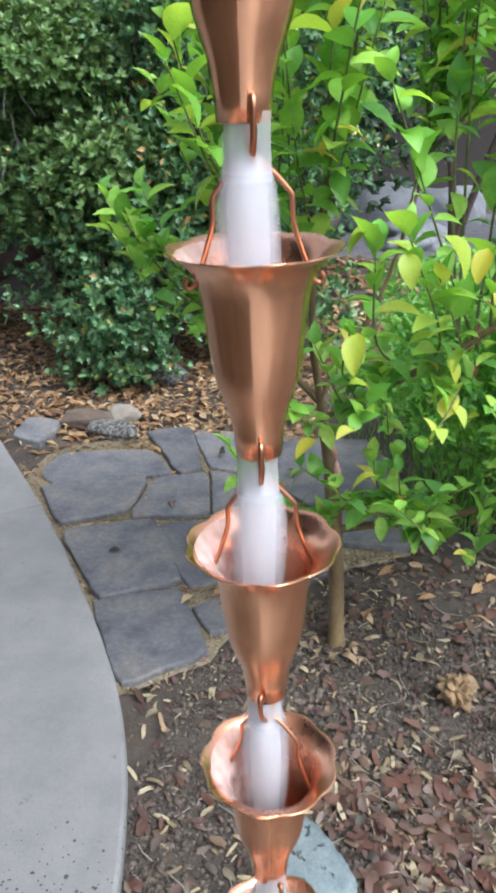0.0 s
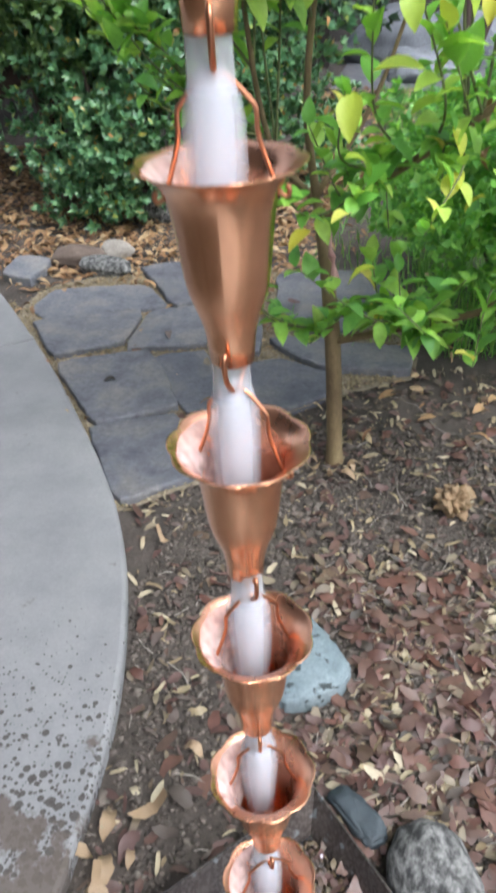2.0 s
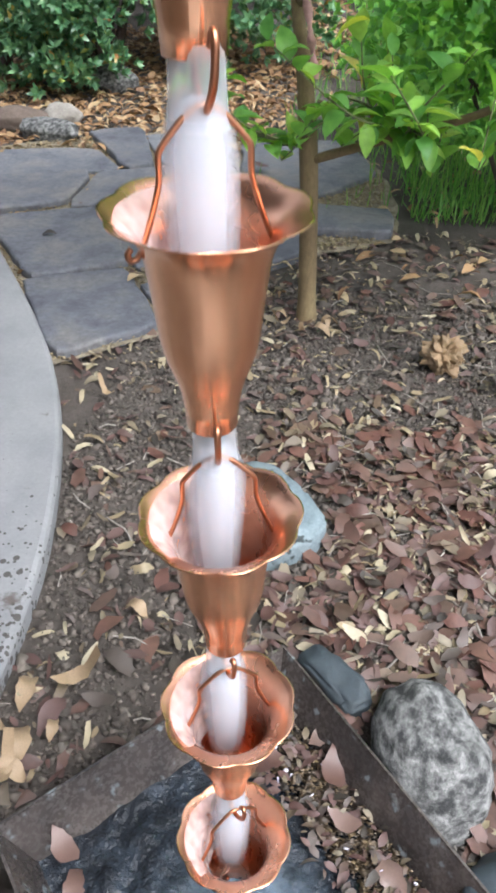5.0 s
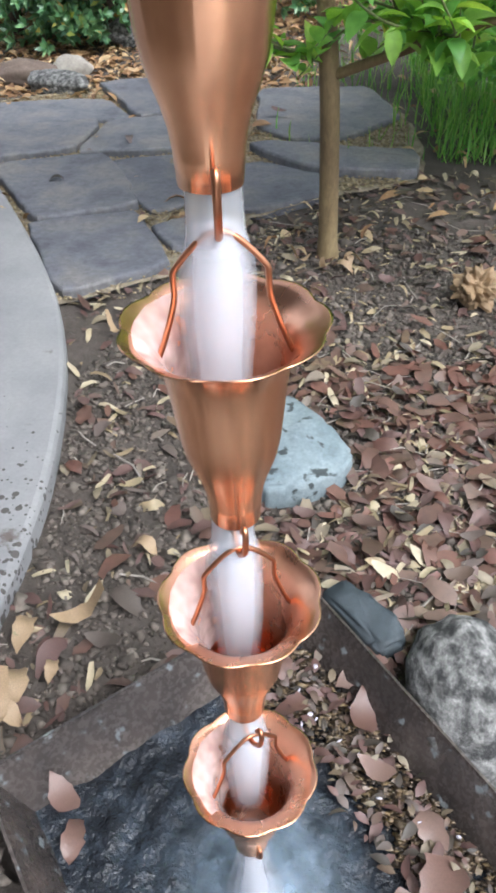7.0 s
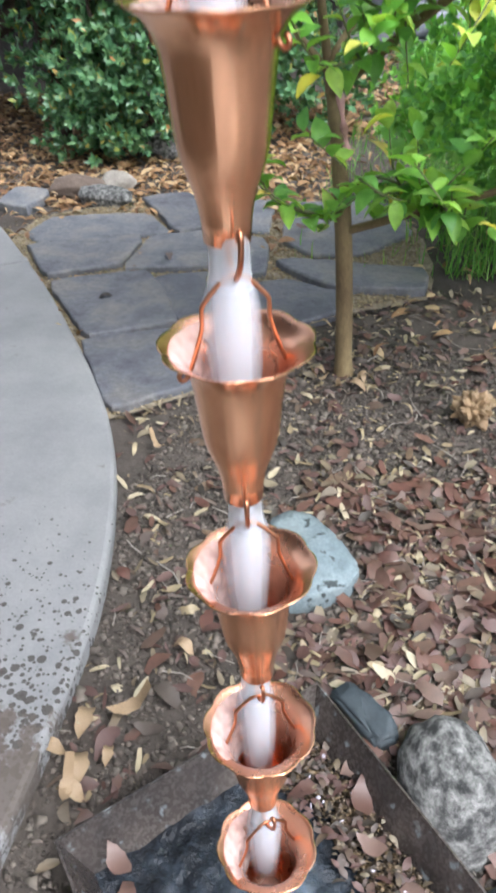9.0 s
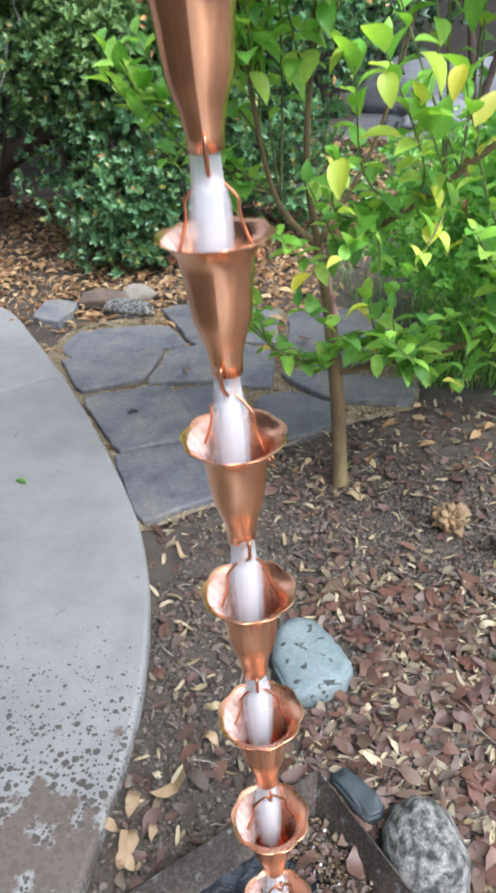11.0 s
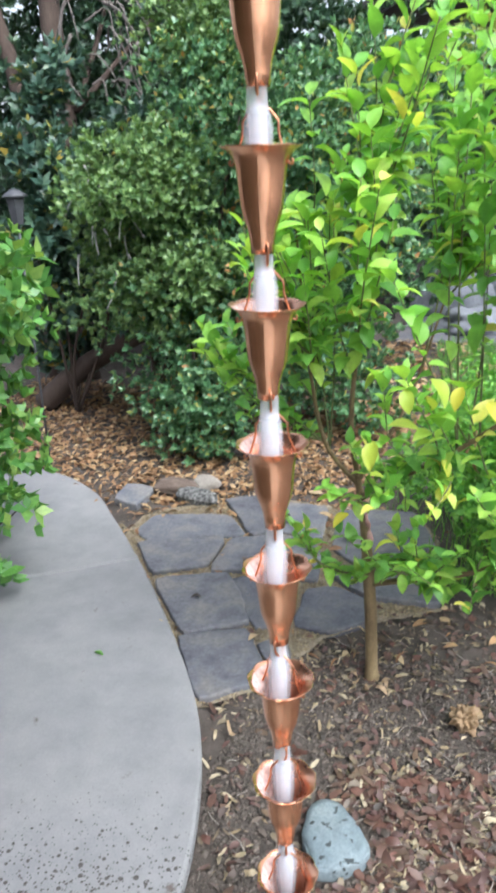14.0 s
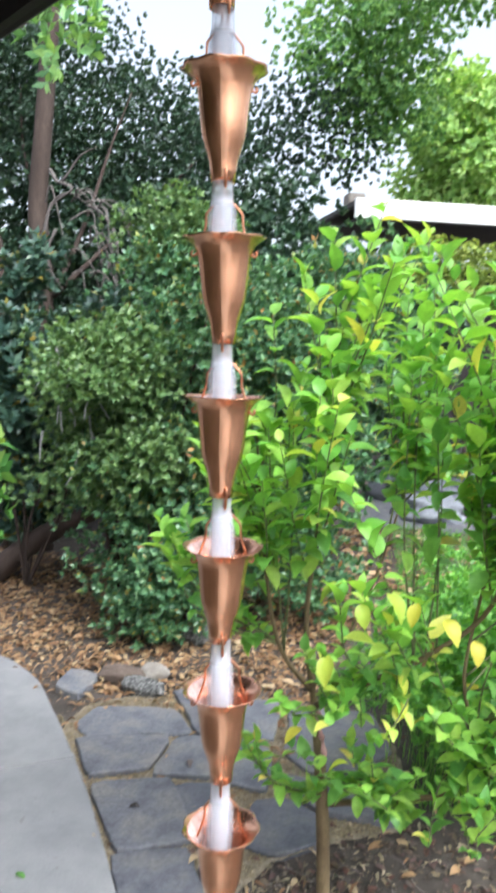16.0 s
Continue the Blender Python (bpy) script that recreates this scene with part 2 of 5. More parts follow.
CREAM = leaf_mat("bleached_leaf", [(0.0, (0.169, 0.125, 0.075)), (0.5, (0.268, 0.219, 0.138)), (1.0, (0.357, 0.308, 0.224))], 0.1, 0.6)
LITTER = leaf_mat("fallen_leaf", LITTER_STOPS, 0.12, 0.6)
LITTER_O = leaf_mat("fallen_leaf_single", LITTER_STOPS, 0.12, 0.6, by_object=True)
PINKLEAF = leaf_mat("pink_fallen_leaf", [(0.0, (0.069, 0.028, 0.020)), (0.2, (0.109, 0.050, 0.039)), (0.4, (0.127, 0.069, 0.052)), (0.55, (0.079, 0.041, 0.032)), (0.7, (0.100, 0.056, 0.044)), (0.82, (0.121, 0.078, 0.062)), (0.92, (0.056, 0.033, 0.023)), (1.0, (0.139, 0.093, 0.060))], 0.12, 0.55)
PINKLEAF_O = leaf_mat("wet_pink_leaf", [(0.0, (0.086, 0.043, 0.035)), (0.5, (0.140, 0.082, 0.069)), (1.0, (0.172, 0.117, 0.101))], 0.12, 0.4, by_object=True)
MULCH = leaf_mat("dry_mulch_leaf", [(0.0, (0.120, 0.060, 0.030)), (0.4, (0.240, 0.134, 0.064)), (0.75, (0.337, 0.216, 0.113)), (1.0, (0.412, 0.314, 0.194))], 0.1, 0.65)
JOINT = surface("joint_grit", [(0.3, (0.109, 0.086, 0.058)), (0.5, (0.205, 0.168, 0.117)), (0.7, (0.313, 0.265, 0.191))], 30.0, 160.0, (0.85, 1.0), 0.9, 0.012)
CHIPS = leaf_mat("tan_chip", [(0.0, (0.124, 0.093, 0.056)), (0.5, (0.261, 0.205, 0.118)), (1.0, (0.360, 0.298, 0.186))], 0.0, 0.8)
DEBRIS = leaf_mat("wet_debris", [(0.0, (0.021, 0.014, 0.011)), (0.45, (0.068, 0.045, 0.025)), (0.8, (0.143, 0.099, 0.051)), (1.0, (0.188, 0.153, 0.134))], 0.0, 0.5)
CLODS = leaf_mat("soil_clod", [(0.0, (0.037, 0.029, 0.024)), (0.6, (0.086, 0.070, 0.060)), (1.0, (0.145, 0.123, 0.106))], 0.0, 0.9)
DRYBALL = leaf_mat("dry_husk", [(0.0, (0.206, 0.134, 0.070)), (0.5, (0.283, 0.196, 0.120)), (1.0, (0.318, 0.248, 0.181))], 0.15, 0.6)
BLACKPL = surface("black_plastic", [(0.3, (0.012, 0.012, 0.013)), (0.7, (0.03, 0.03, 0.032))], 12.0, 90.0, (0.35, 0.55), 0.1, 0.002)
WHITEPT = surface("white_paint", [(0.3, (0.74, 0.74, 0.72)), (0.7, (0.82, 0.82, 0.80))], 2.0, 40.0, (0.5, 0.7), 0.1, 0.003, gc=0.03)
STUCCO = surface("brown_stucco", [(0.3, (0.15, 0.122, 0.098)), (0.7, (0.20, 0.163, 0.130))], 1.5, 70.0, (0.85, 1.0), 0.4, 0.004)
# Darker than the wood itself: the shade of eaves and trees is painted in.
DARKWOOD_SHADED = surface("dark_wood_shaded", [(0.3, (0.010, 0.008, 0.007)), (0.7, (0.028, 0.021, 0.018))], 3.0, 50.0, (0.7, 0.9), 0.4, 0.006, stretch=(1, 1, 0.15))
ROOFING = surface("roof_shingle", [(0.3, (0.06, 0.055, 0.05)), (0.7, (0.12, 0.11, 0.10))], 4.0, 60.0, (0.85, 1.0), 0.5, 0.01)
TAG = surface("pink_tag", [(0.3, (0.42, 0.22, 0.21)), (0.7, (0.55, 0.32, 0.30))], 20.0, 60.0, (0.5, 0.7), 0.1, 0.002)
DEADTWIG = surface("bleached_twig", [(0.3, (0.26, 0.25, 0.24)), (0.7, (0.45, 0.44, 0.42))], 20.0, 60.0, (0.8, 1.0), 0.2, 0.002)
GREYTWIG = surface("grey_branch_bark", [(0.3, (0.075, 0.062, 0.055)), (0.7, (0.160, 0.142, 0.130))], 12.0, 60.0, (0.8, 1.0), 0.3, 0.004)
LANTERN = surface("grey_metal", [(0.3, (0.039, 0.040, 0.046)), (0.7, (0.065, 0.069, 0.077))], 8.0, 60.0, (0.4, 0.6), 0.1, 0.002)
PETAL = surface("pale_petal", [(0.3, (0.385, 0.350, 0.434)), (0.7, (0.525, 0.504, 0.560))], 20.0, 60.0, (0.6, 0.8), 0.1, 0.002)


def concrete_mat():
    m, nt, bsdf, _ = mat_new(CONCRETE_NAME)
    v = coords(nt)
    big = noise_tex(nt, v, 1.6, 8.0, 0.6)
    fine = noise_tex(nt, v, 140.0, 4.0, 0.7)
    col = ramp(nt, big, [(0.3, (0.155, 0.155, 0.159)), (0.5, (0.194, 0.193, 0.197)), (0.62, (0.212, 0.209, 0.211)), (0.75, (0.236, 0.233, 0.234))])
    mid_ = ramp(nt, noise_tex(nt, v, 7.0, 7.0, 0.7), [(0.35, (0.90, 0.90, 0.91)), (0.5, (1.0, 1.0, 1.0)), (0.68, (1.08, 1.07, 1.06))])
    col = mixc(nt, col, mid_, 1.0, "MULTIPLY")
    # damp spatter near the basin: dark drops of several sizes, dense at the wet end
    away = nt.nodes.new("ShaderNodeVectorMath")
    away.operation = "DISTANCE"
    away.inputs[1].default_value = (-0.1, 0.85, 0.0)
    nt.links.new(v, away.inputs[0])
    wet = nd(nt, "ShaderNodeMapRange", From_Min=1.05, From_Max=0.40, To_Min=0.0, To_Max=1.0)
    nt.links.new(away.outputs["Value"], wet.inputs["Value"])
    patch = noise_tex(nt, v, 11.0, 6.0, 0.65)
    for scale_, most in ((52.0, 0.60), (105.0, 0.66)):
        vo = nd(nt, "ShaderNodeTexVoronoi", Scale=scale_, Randomness=1.0)
        nt.links.new(v, vo.inputs["Vector"])
        hue = nt.nodes.new("ShaderNodeSeparateColor")
        nt.links.new(vo.outputs["Color"], hue.inputs[0])
        # each drop has its own size; drier ground keeps only the few largest draws
        size = nt.nodes.new("ShaderNodeMath")
        size.operation = "MULTIPLY_ADD"
        nt.links.new(wet.outputs[0], size.inputs[0])
        size.inputs[1].default_value = 0.80
        nt.links.new(hue.outputs[0], size.inputs[2])
        drop = nd(nt, "ShaderNodeMapRange", From_Min=0.86, From_Max=1.75, To_Min=0.0, To_Max=most)
        nt.links.new(size.outputs[0], drop.inputs["Value"])
        less = nt.nodes.new("ShaderNodeMath")
        less.operation = "SUBTRACT"
        nt.links.new(drop.outputs[0], less.inputs[0])
        nt.links.new(vo.outputs["Distance"], less.inputs[1])
        col = mixc(nt, col, (0.042, 0.036, 0.031), ramp(nt, less.outputs[0], [(0.0, (0, 0, 0)), (0.06, (0.9, 0.9, 0.9))]))
    near = nd(nt, "ShaderNodeMapRange", From_Min=0.62, From_Max=0.30, To_Min=0.0, To_Max=1.0)
    nt.links.new(away.outputs["Value"], near.inputs["Value"])
    add2 = nt.nodes.new("ShaderNodeMath")
    add2.operation = "MULTIPLY_ADD"
    nt.links.new(near.outputs[0], add2.inputs[0])
    add2.inputs[1].default_value = 0.26
    nt.links.new(patch, add2.inputs[2])
    f2 = ramp(nt, add2.outputs[0], [(0.66, (0, 0, 0)), (0.73, (0.9, 0.9, 0.9))])
    col = mixc(nt, col, (0.078, 0.062, 0.052), f2)
    g = ramp(nt, fine, [(0.3, (0.9, 0.9, 0.9)), (0.7, (1.08, 1.08, 1.08))])
    col = mixc(nt, col, g, 1.0, "MULTIPLY")
    nt.links.new(col, bsdf.inputs["Base Color"])
    rough_map(nt, bsdf, fine, 0.75, 0.95)
    bump(nt, bsdf, fine, 0.2, 0.002)
    return m


CONCRETE = concrete_mat()


def water_mat():
    m, nt, bsdf, _ = mat_new("dark_rippled_water")
    v = coords(nt)
    bsdf.inputs["Base Color"].default_value = (0.035, 0.045, 0.055, 1)
    bsdf.inputs["Roughness"].default_value = 0.08
    bsdf.inputs["IOR"].default_value = 1.33
    w = noise_tex(nt, v, 55.0, 4.0, 0.6)
    foam = noise_tex(nt, v, 28.0, 6.0, 0.7)
    col = mixc(nt, (0.012, 0.014, 0.018), (0.034, 0.044, 0.058), ramp(nt, foam, [(0.46, (0, 0, 0)), (0.74, (1, 1, 1))]))
    nt.links.new(col, bsdf.inputs["Base Color"])
    bump(nt, bsdf, w, 0.9, 0.012)
    return m


WATER = water_mat()


# ---- mesh helpers ----
def mesh_from(name, verts, faces, mat, smooth=False):
    used = sorted({int(i) for f in faces for i in f})
    if len(used) < len(verts):
        where = {u: k for k, u in enumerate(used)}
        verts, faces = [verts[u] for u in used], [[where[int(i)] for i in f] for f in faces]
    me = bpy.data.meshes.new(name)
    me.from_pydata([tuple(map(float, v)) for v in verts], [], [tuple(int(i) for i in f) for f in faces])
    for mm in (mat if isinstance(mat, (list, tuple)) else [mat]):
        me.materials.append(mm)
    if smooth:
        me.polygons.foreach_set("use_smooth", [True] * len(me.polygons))
    me.update()
    return me


def obj(name, me, parent=None, label="", category="", group="", kind=""):
    ob = new(name, me)
    if parent is not None:
        ob.parent = parent
    return tagged(ob, label, category, group, kind)


def part(name, bm, material, parent, label="", smooth=False):
    me = bpy.data.meshes.new(name)
    bm.to_mesh(me)
    bm.free()
    me.materials.append(material)
    if smooth:
        me.polygons.foreach_set("use_smooth", [True] * len(me.polygons))
    return obj(name, me, parent, label)


def box_bm(size, at=(0, 0, 0), bevel=0.004, turn=None):
    bm = bmesh.new()
    bmesh.ops.create_cube(bm, size=1.0)
    bmesh.ops.scale(bm, vec=size, verts=bm.verts)
    if bevel > 0:
        bmesh.ops.bevel(bm, geom=list(bm.edges), offset=bevel, segments=2, affect="EDGES")
    if turn is not None:
        bmesh.ops.transform(bm, matrix=turn, verts=bm.verts)
    bmesh.ops.translate(bm, vec=at, verts=bm.verts)
    return bm


def lathe(profile, n=40, lobes=0, depth=None, turn=0.0):
    """Rings of (radius, height); lobes with a depth per ring."""
    verts, faces = [], []
    for i, (r, z) in enumerate(profile):
        d = depth[i] if depth else 0.0
        for k in range(n):
            a = 2 * math.pi * k / n + turn
            w = abs(math.cos(lobes * a / 2)) - 0.64 if lobes else 0.0
            rr = r * (1 + d * w)
            zz = z + r * d * 0.35 * w
            verts.append((rr * math.cos(a), rr * math.sin(a), zz))
    for i in range(len(profile) - 1):
        for k in range(n):
            j = (k + 1) % n
            faces.append((i * n + k, i * n + j, (i + 1) * n + j, (i + 1) * n + k))
    return verts, faces


def spline(points, steps=6):
    p = [Vector(q) for q in points]
    p = [2 * p[0] - p[1]] + p + [2 * p[-1] - p[-2]]
    res = []
    for i in range(1, len(p) - 2):
        for s in range(steps):
            t = s / steps
            a, b, c, d = p[i - 1], p[i], p[i + 1], p[i + 2]
            res.append(0.5 * (2 * b + (c - a) * t + (2 * a - 5 * b + 4 * c - d) * t * t + (3 * b - a - 3 * c + d) * t ** 3))
    return res + [p[-2]]


def tube(points, radii, n=8, base=0):
    """Verts and faces of a pipe along points, closed at both ends."""
    pts = [Vector(p) for p in points]
    if not isinstance(radii, (list, tuple)):
        radii = [radii] * len(pts)
    verts, faces = [], []
    side = None
    for i, p in enumerate(pts):
        d = (pts[min(i + 1, len(pts) - 1)] - pts[max(i - 1, 0)])
        d = d.normalized() if d.length > 1e-9 else Vector((0, 0, 1))
        if side is None:
            side = d.cross(Vector((0.31, 0.9, 0.2))).normalized()
        side = (side - d * side.dot(d)).normalized()
        up = d.cross(side)
        for k in range(n):
            a = 2 * math.pi * k / n
            verts.append(p + (side * math.cos(a) + up * math.sin(a)) * radii[i])
    for i in range(len(pts) - 1):
        for k in range(n):
            j = (k + 1) % n
            faces.append(tuple(base + q for q in (i * n + k, i * n + j, (i + 1) * n + j, (i + 1) * n + k)))
    faces.append(tuple(base + k for k in reversed(range(n))))
    faces.append(tuple(base + (len(pts) - 1) * n + k for k in range(n)))
    return verts, faces


def tubes(list_of):
    verts, faces = [], []
    for pts, rad, n in list_of:
        v, f = tube(pts, rad, n, len(verts))
        verts += v
        faces += f
    return verts, faces


def rot_many(yaw, pitch, roll):
    """N rotation matrices: yaw about z after pitch about x after roll about y."""
    cy, sy, cp, sp, cr, sr = np.cos(yaw), np.sin(yaw), np.cos(pitch), np.sin(pitch), np.cos(roll), np.sin(roll)
    o, z = np.ones_like(yaw), np.zeros_like(yaw)
    rz = np.stack([np.stack([cy, -sy, z], -1), np.stack([sy, cy, z], -1), np.stack([z, z, o], -1)], -2)
    rx = np.stack([np.stack([o, z, z], -1), np.stack([z, cp, -sp], -1), np.stack([z, sp, cp], -1)], -2)
    ry = np.stack([np.stack([cr, z, sr], -1), np.stack([z, o, z], -1), np.stack([-sr, z, cr], -1)], -2)
    return rz @ rx @ ry


def scatter_mesh(name, template, mats3, pos, size, material, smooth=False):
    """One mesh of many turned copies of a small triangle template."""
    tv, tf = np.array(template[0], float), np.array(template[1], int)
    n = len(pos)
    v = np.einsum("nij,kj->nki", mats3, tv) * np.asarray(size).reshape(n, 1, -1) + pos[:, None, :]
    f = tf[None] + (np.arange(n) * len(tv))[:, None, None]
    me = bpy.data.meshes.new(name)
    nv, nf = n * len(tv), n * len(tf)
    me.vertices.add(nv)
    me.vertices.foreach_set("co", v.reshape(-1).astype(np.float32))
    me.loops.add(nf * 3)
    me.loops.foreach_set("vertex_index", f.reshape(-1).astype(np.int32))
    me.polygons.add(nf)
    me.polygons.foreach_set("loop_start", (np.arange(nf) * 3).astype(np.int32))
    me.polygons.foreach_set("loop_total", np.full(nf, 3, np.int32))
    if smooth:
        me.polygons.foreach_set("use_smooth", np.ones(nf, bool))
    me.materials.append(material)
    me.update(calc_edges=True)
    me.validate()
    return me


def ragged_leaf(width, curl, rows, seed):
    """A dry leaf of length 1: uneven halves, a bent midrib and a twisted, curled blade."""
    g = np.random.default_rng(seed)
    verts, faces = [], []
    bend, twist, lift = g.uniform(-0.22, 0.22), g.uniform(-0.5, 0.5), g.uniform(-0.05, 0.22)
    torn = g.uniform(0.78, 1.0)
    for i in range(rows + 1):
        t = i / rows
        w = width * 0.5 * (math.sin(math.pi * min(1.0, (t * torn) ** 0.75)) ** 0.75 if t > 0 else 0.03)
        l, r = w * g.uniform(0.72, 1.15), w * g.uniform(0.72, 1.15)
        z = -curl * (t - 0.4) ** 2 * 2
        x = bend * (t - 0.5) ** 2
        tw = twist * (t - 0.3)
        verts += [(x - l, t + g.uniform(-0.03, 0.03), z + lift * l * 2 - tw * l), (x, t, z), (x + r, t + g.uniform(-0.03, 0.03), z + lift * r * 2 + tw * r)]
    for i in range(rows):
        a = i * 3
        for k in (0, 1):
            faces += [(a + k, a + k + 1, a + k + 4), (a + k, a + k + 4, a + k + 3)]
    return verts, faces


def leaf_shape(width=0.5, fold=0.12, curl=0.15, rows=4, tip=1.0):
    """A leaf of length 1 along y: two halves folded along the midrib, bent along its length."""
    verts, faces = [], []
    for i in range(rows + 1):
        t = i / rows
        w = width * 0.5 * (math.sin(math.pi * min(1, t ** 0.8)) ** 0.8 if 0 < t < 1 else 0.02) * tip
        z = -curl * (t - 0.35) ** 2 * 2
        verts += [(-w, t, z + fold * w * 2), (0, t, z), (w, t, z + fold * w * 2)]
    for i in range(rows):
        a = i * 3
        for k in (0, 1):
            faces += [(a + k, a + k + 1, a + k + 4), (a + k, a + k + 4, a + k + 3)]
    return verts, faces


TINY = ([(0, 0, 0), (-0.22, 0.5, 0.06), (0.22, 0.5, 0.06), (0, 1, -0.05), (0, 0.5, 0)],
        [(0, 4, 1), (0, 2, 4), (1, 4, 3), (4, 2, 3)])
WIDE = ([(0, 0, 0), (-0.32, 0.45, 0.06), (0.32, 0.45, 0.06), (0, 1, -0.08), (0, 0.5, 0)],
        [(0, 4, 1), (0, 2, 4), (1, 4, 3), (4, 2, 3)])
CLOD = ([(0.5, 0, 0), (-0.3, 0.45, 0), (-0.3, -0.45, 0.05), (0.05, 0.05, 0.5), (0, 0, -0.35)],
        [(0, 1, 3), (1, 2, 3), (2, 0, 3), (1, 0, 4), (2, 1, 4), (0, 2, 4)])


def rock(name, center, size, material, label, seed, turn=0.0, lump=0.22, category="rock", flat=0.0):
    bm = bmesh.new()
    bmesh.ops.create_icosphere(bm, subdivisions=4, radius=1.0)
    off = Vector((seed * 3.7, seed * 1.9, seed * 5.1))
    for v in bm.verts:
        d = v.co.normalized()
        k = 1 + lump * noise.noise(d * 1.3 + off) + lump * 0.45 * noise.noise(d * 3.1 + off) + lump * 0.12 * noise.noise(d * 9 + off)
        q = d * k
        if flat:
            q.z = max(-0.6, min(q.z, flat + 0.06 * noise.noise(d * 4 + off)))
        v.co = q
    bmesh.ops.transform(bm, matrix=pose(*center, 0, 0, turn) @ Matrix.Diagonal((*size, 1)), verts=bm.verts)
    ob = part(name, bm, material, None, label, smooth=True)
    return tagged(ob, category=category)

# ---- ground ----
GZ = -0.03
BC, BH = (0.445, 1.066), 0.338  # basin's middle and half diagonal


def ground_height(x, y):
    h = GZ + 0.010 * noise.noise(Vector((x * 3, y * 3, 0))) + 0.006 * noise.noise(Vector((x * 11, y * 11, 3)))
    if abs(x - BC[0]) + abs(y - BC[1]) < BH + 0.0:
        h = -0.16
    return h


gx = np.concatenate([[-90, -40, -20, -12, -8, -6, -5], np.linspace(-4, 2.2, 156), [2.6, 3.2, 4, 6, 10, 20, 40, 90]])
gy = np.concatenate([[-90, -40, -20, -8, -4, -2, -1, 0], np.linspace(0.3, 6.5, 156), [7, 7.5, 8, 9, 10, 12, 15, 20, 40, 90, 300]])
gv = [(x, y, ground_height(x, y)) for y in gy for x in gx]
nx = len(gx)
gf = [(j * nx + i, j * nx + i + 1, (j + 1) * nx + i + 1, (j + 1) * nx + i) for j in range(len(gy) - 1) for i in range(nx - 1)]
obj("ground", mesh_from("ground", gv, gf, SOIL, True), None, "brown garden soil with clods and leaf litter", "ground", kind="structure")

# patio with a curved edge, in two pours with a joint between them
EDGE = [tuple(p)[:2] for p in spline([(0.0, -0.6, 0), (0.03, 0.55, 0), (0.028, 1.13, 0), (-0.041, 1.64, 0), (-0.257, 2.17, 0), (-0.70, 2.79, 0),
                                      (-1.03, 3.19, 0), (-1.36, 3.56, 0), (-1.66, 3.86, 0), (-2.1, 4.08, 0), (-2.9, 4.2, 0), (-5.5, 4.3, 0)], 8)]


def slab_prism(name, outline, top, bottom, material, parent, label="", round_off=0.012, wobble=0.0, seed=0):
    """A flat stone or pour with an eased top edge."""
    c = sum((Vector(p) for p in outline), Vector((0, 0))) / len(outline)
    rings = [(0.0, bottom), (0.0, top - round_off), (round_off * 0.35, top - round_off * 0.3), (round_off, top)]
    verts, faces = [], []
    n = len(outline)
    for inset, z in rings:
        for i, p in enumerate(outline):
            p, a, b = Vector(p), Vector(outline[i - 1]), Vector(outline[(i + 1) % n])
            t = (b - a).normalized()
            nrm = Vector((-t.y, t.x))
            q = p + nrm * inset
            zz = z + (wobble * noise.noise(Vector((q.x * 4, q.y * 4, seed))) if z > bottom else 0)
            verts.append((q.x, q.y, zz))
    for r in range(len(rings) - 1):
        for i in range(n):
            j = (i + 1) % n
            faces.append((r * n + i, r * n + j, (r + 1) * n + j, (r + 1) * n + i))
    faces.append(tuple((len(rings) - 1) * n + i for i in range(n)))
    faces.append(tuple(reversed(range(n))))
    return obj(name, mesh_from(name, verts, faces, material), parent, label)


cut = min(range(len(EDGE)), key=lambda i: abs(EDGE[i][1] - 3.14))
e = EDGE[cut]
jd = Vector((-0.80, -0.60))
far = Vector(e) + jd * 5
g1, g2 = Vector((0.002, -0.003)), Vector((-0.002, 0.003))
patio = tagged(new("pavement"), "pale grey concrete patio with a curved edge and water spots", "patio", kind="structure")
near_poly = [(-6.5, -0.6)] + EDGE[:cut] + [tuple(Vector(e) + g1)] + [tuple(far + g1), (-6.5, far.y)]
far_poly = [tuple(far + g2), tuple(Vector(e) + g2)] + EDGE[cut + 1:]
slab_prism("concrete_pour", near_poly, 0.012, -0.14, CONCRETE, patio)
slab_prism("concrete_pour", far_poly, 0.012, -0.14, CONCRETE, patio)

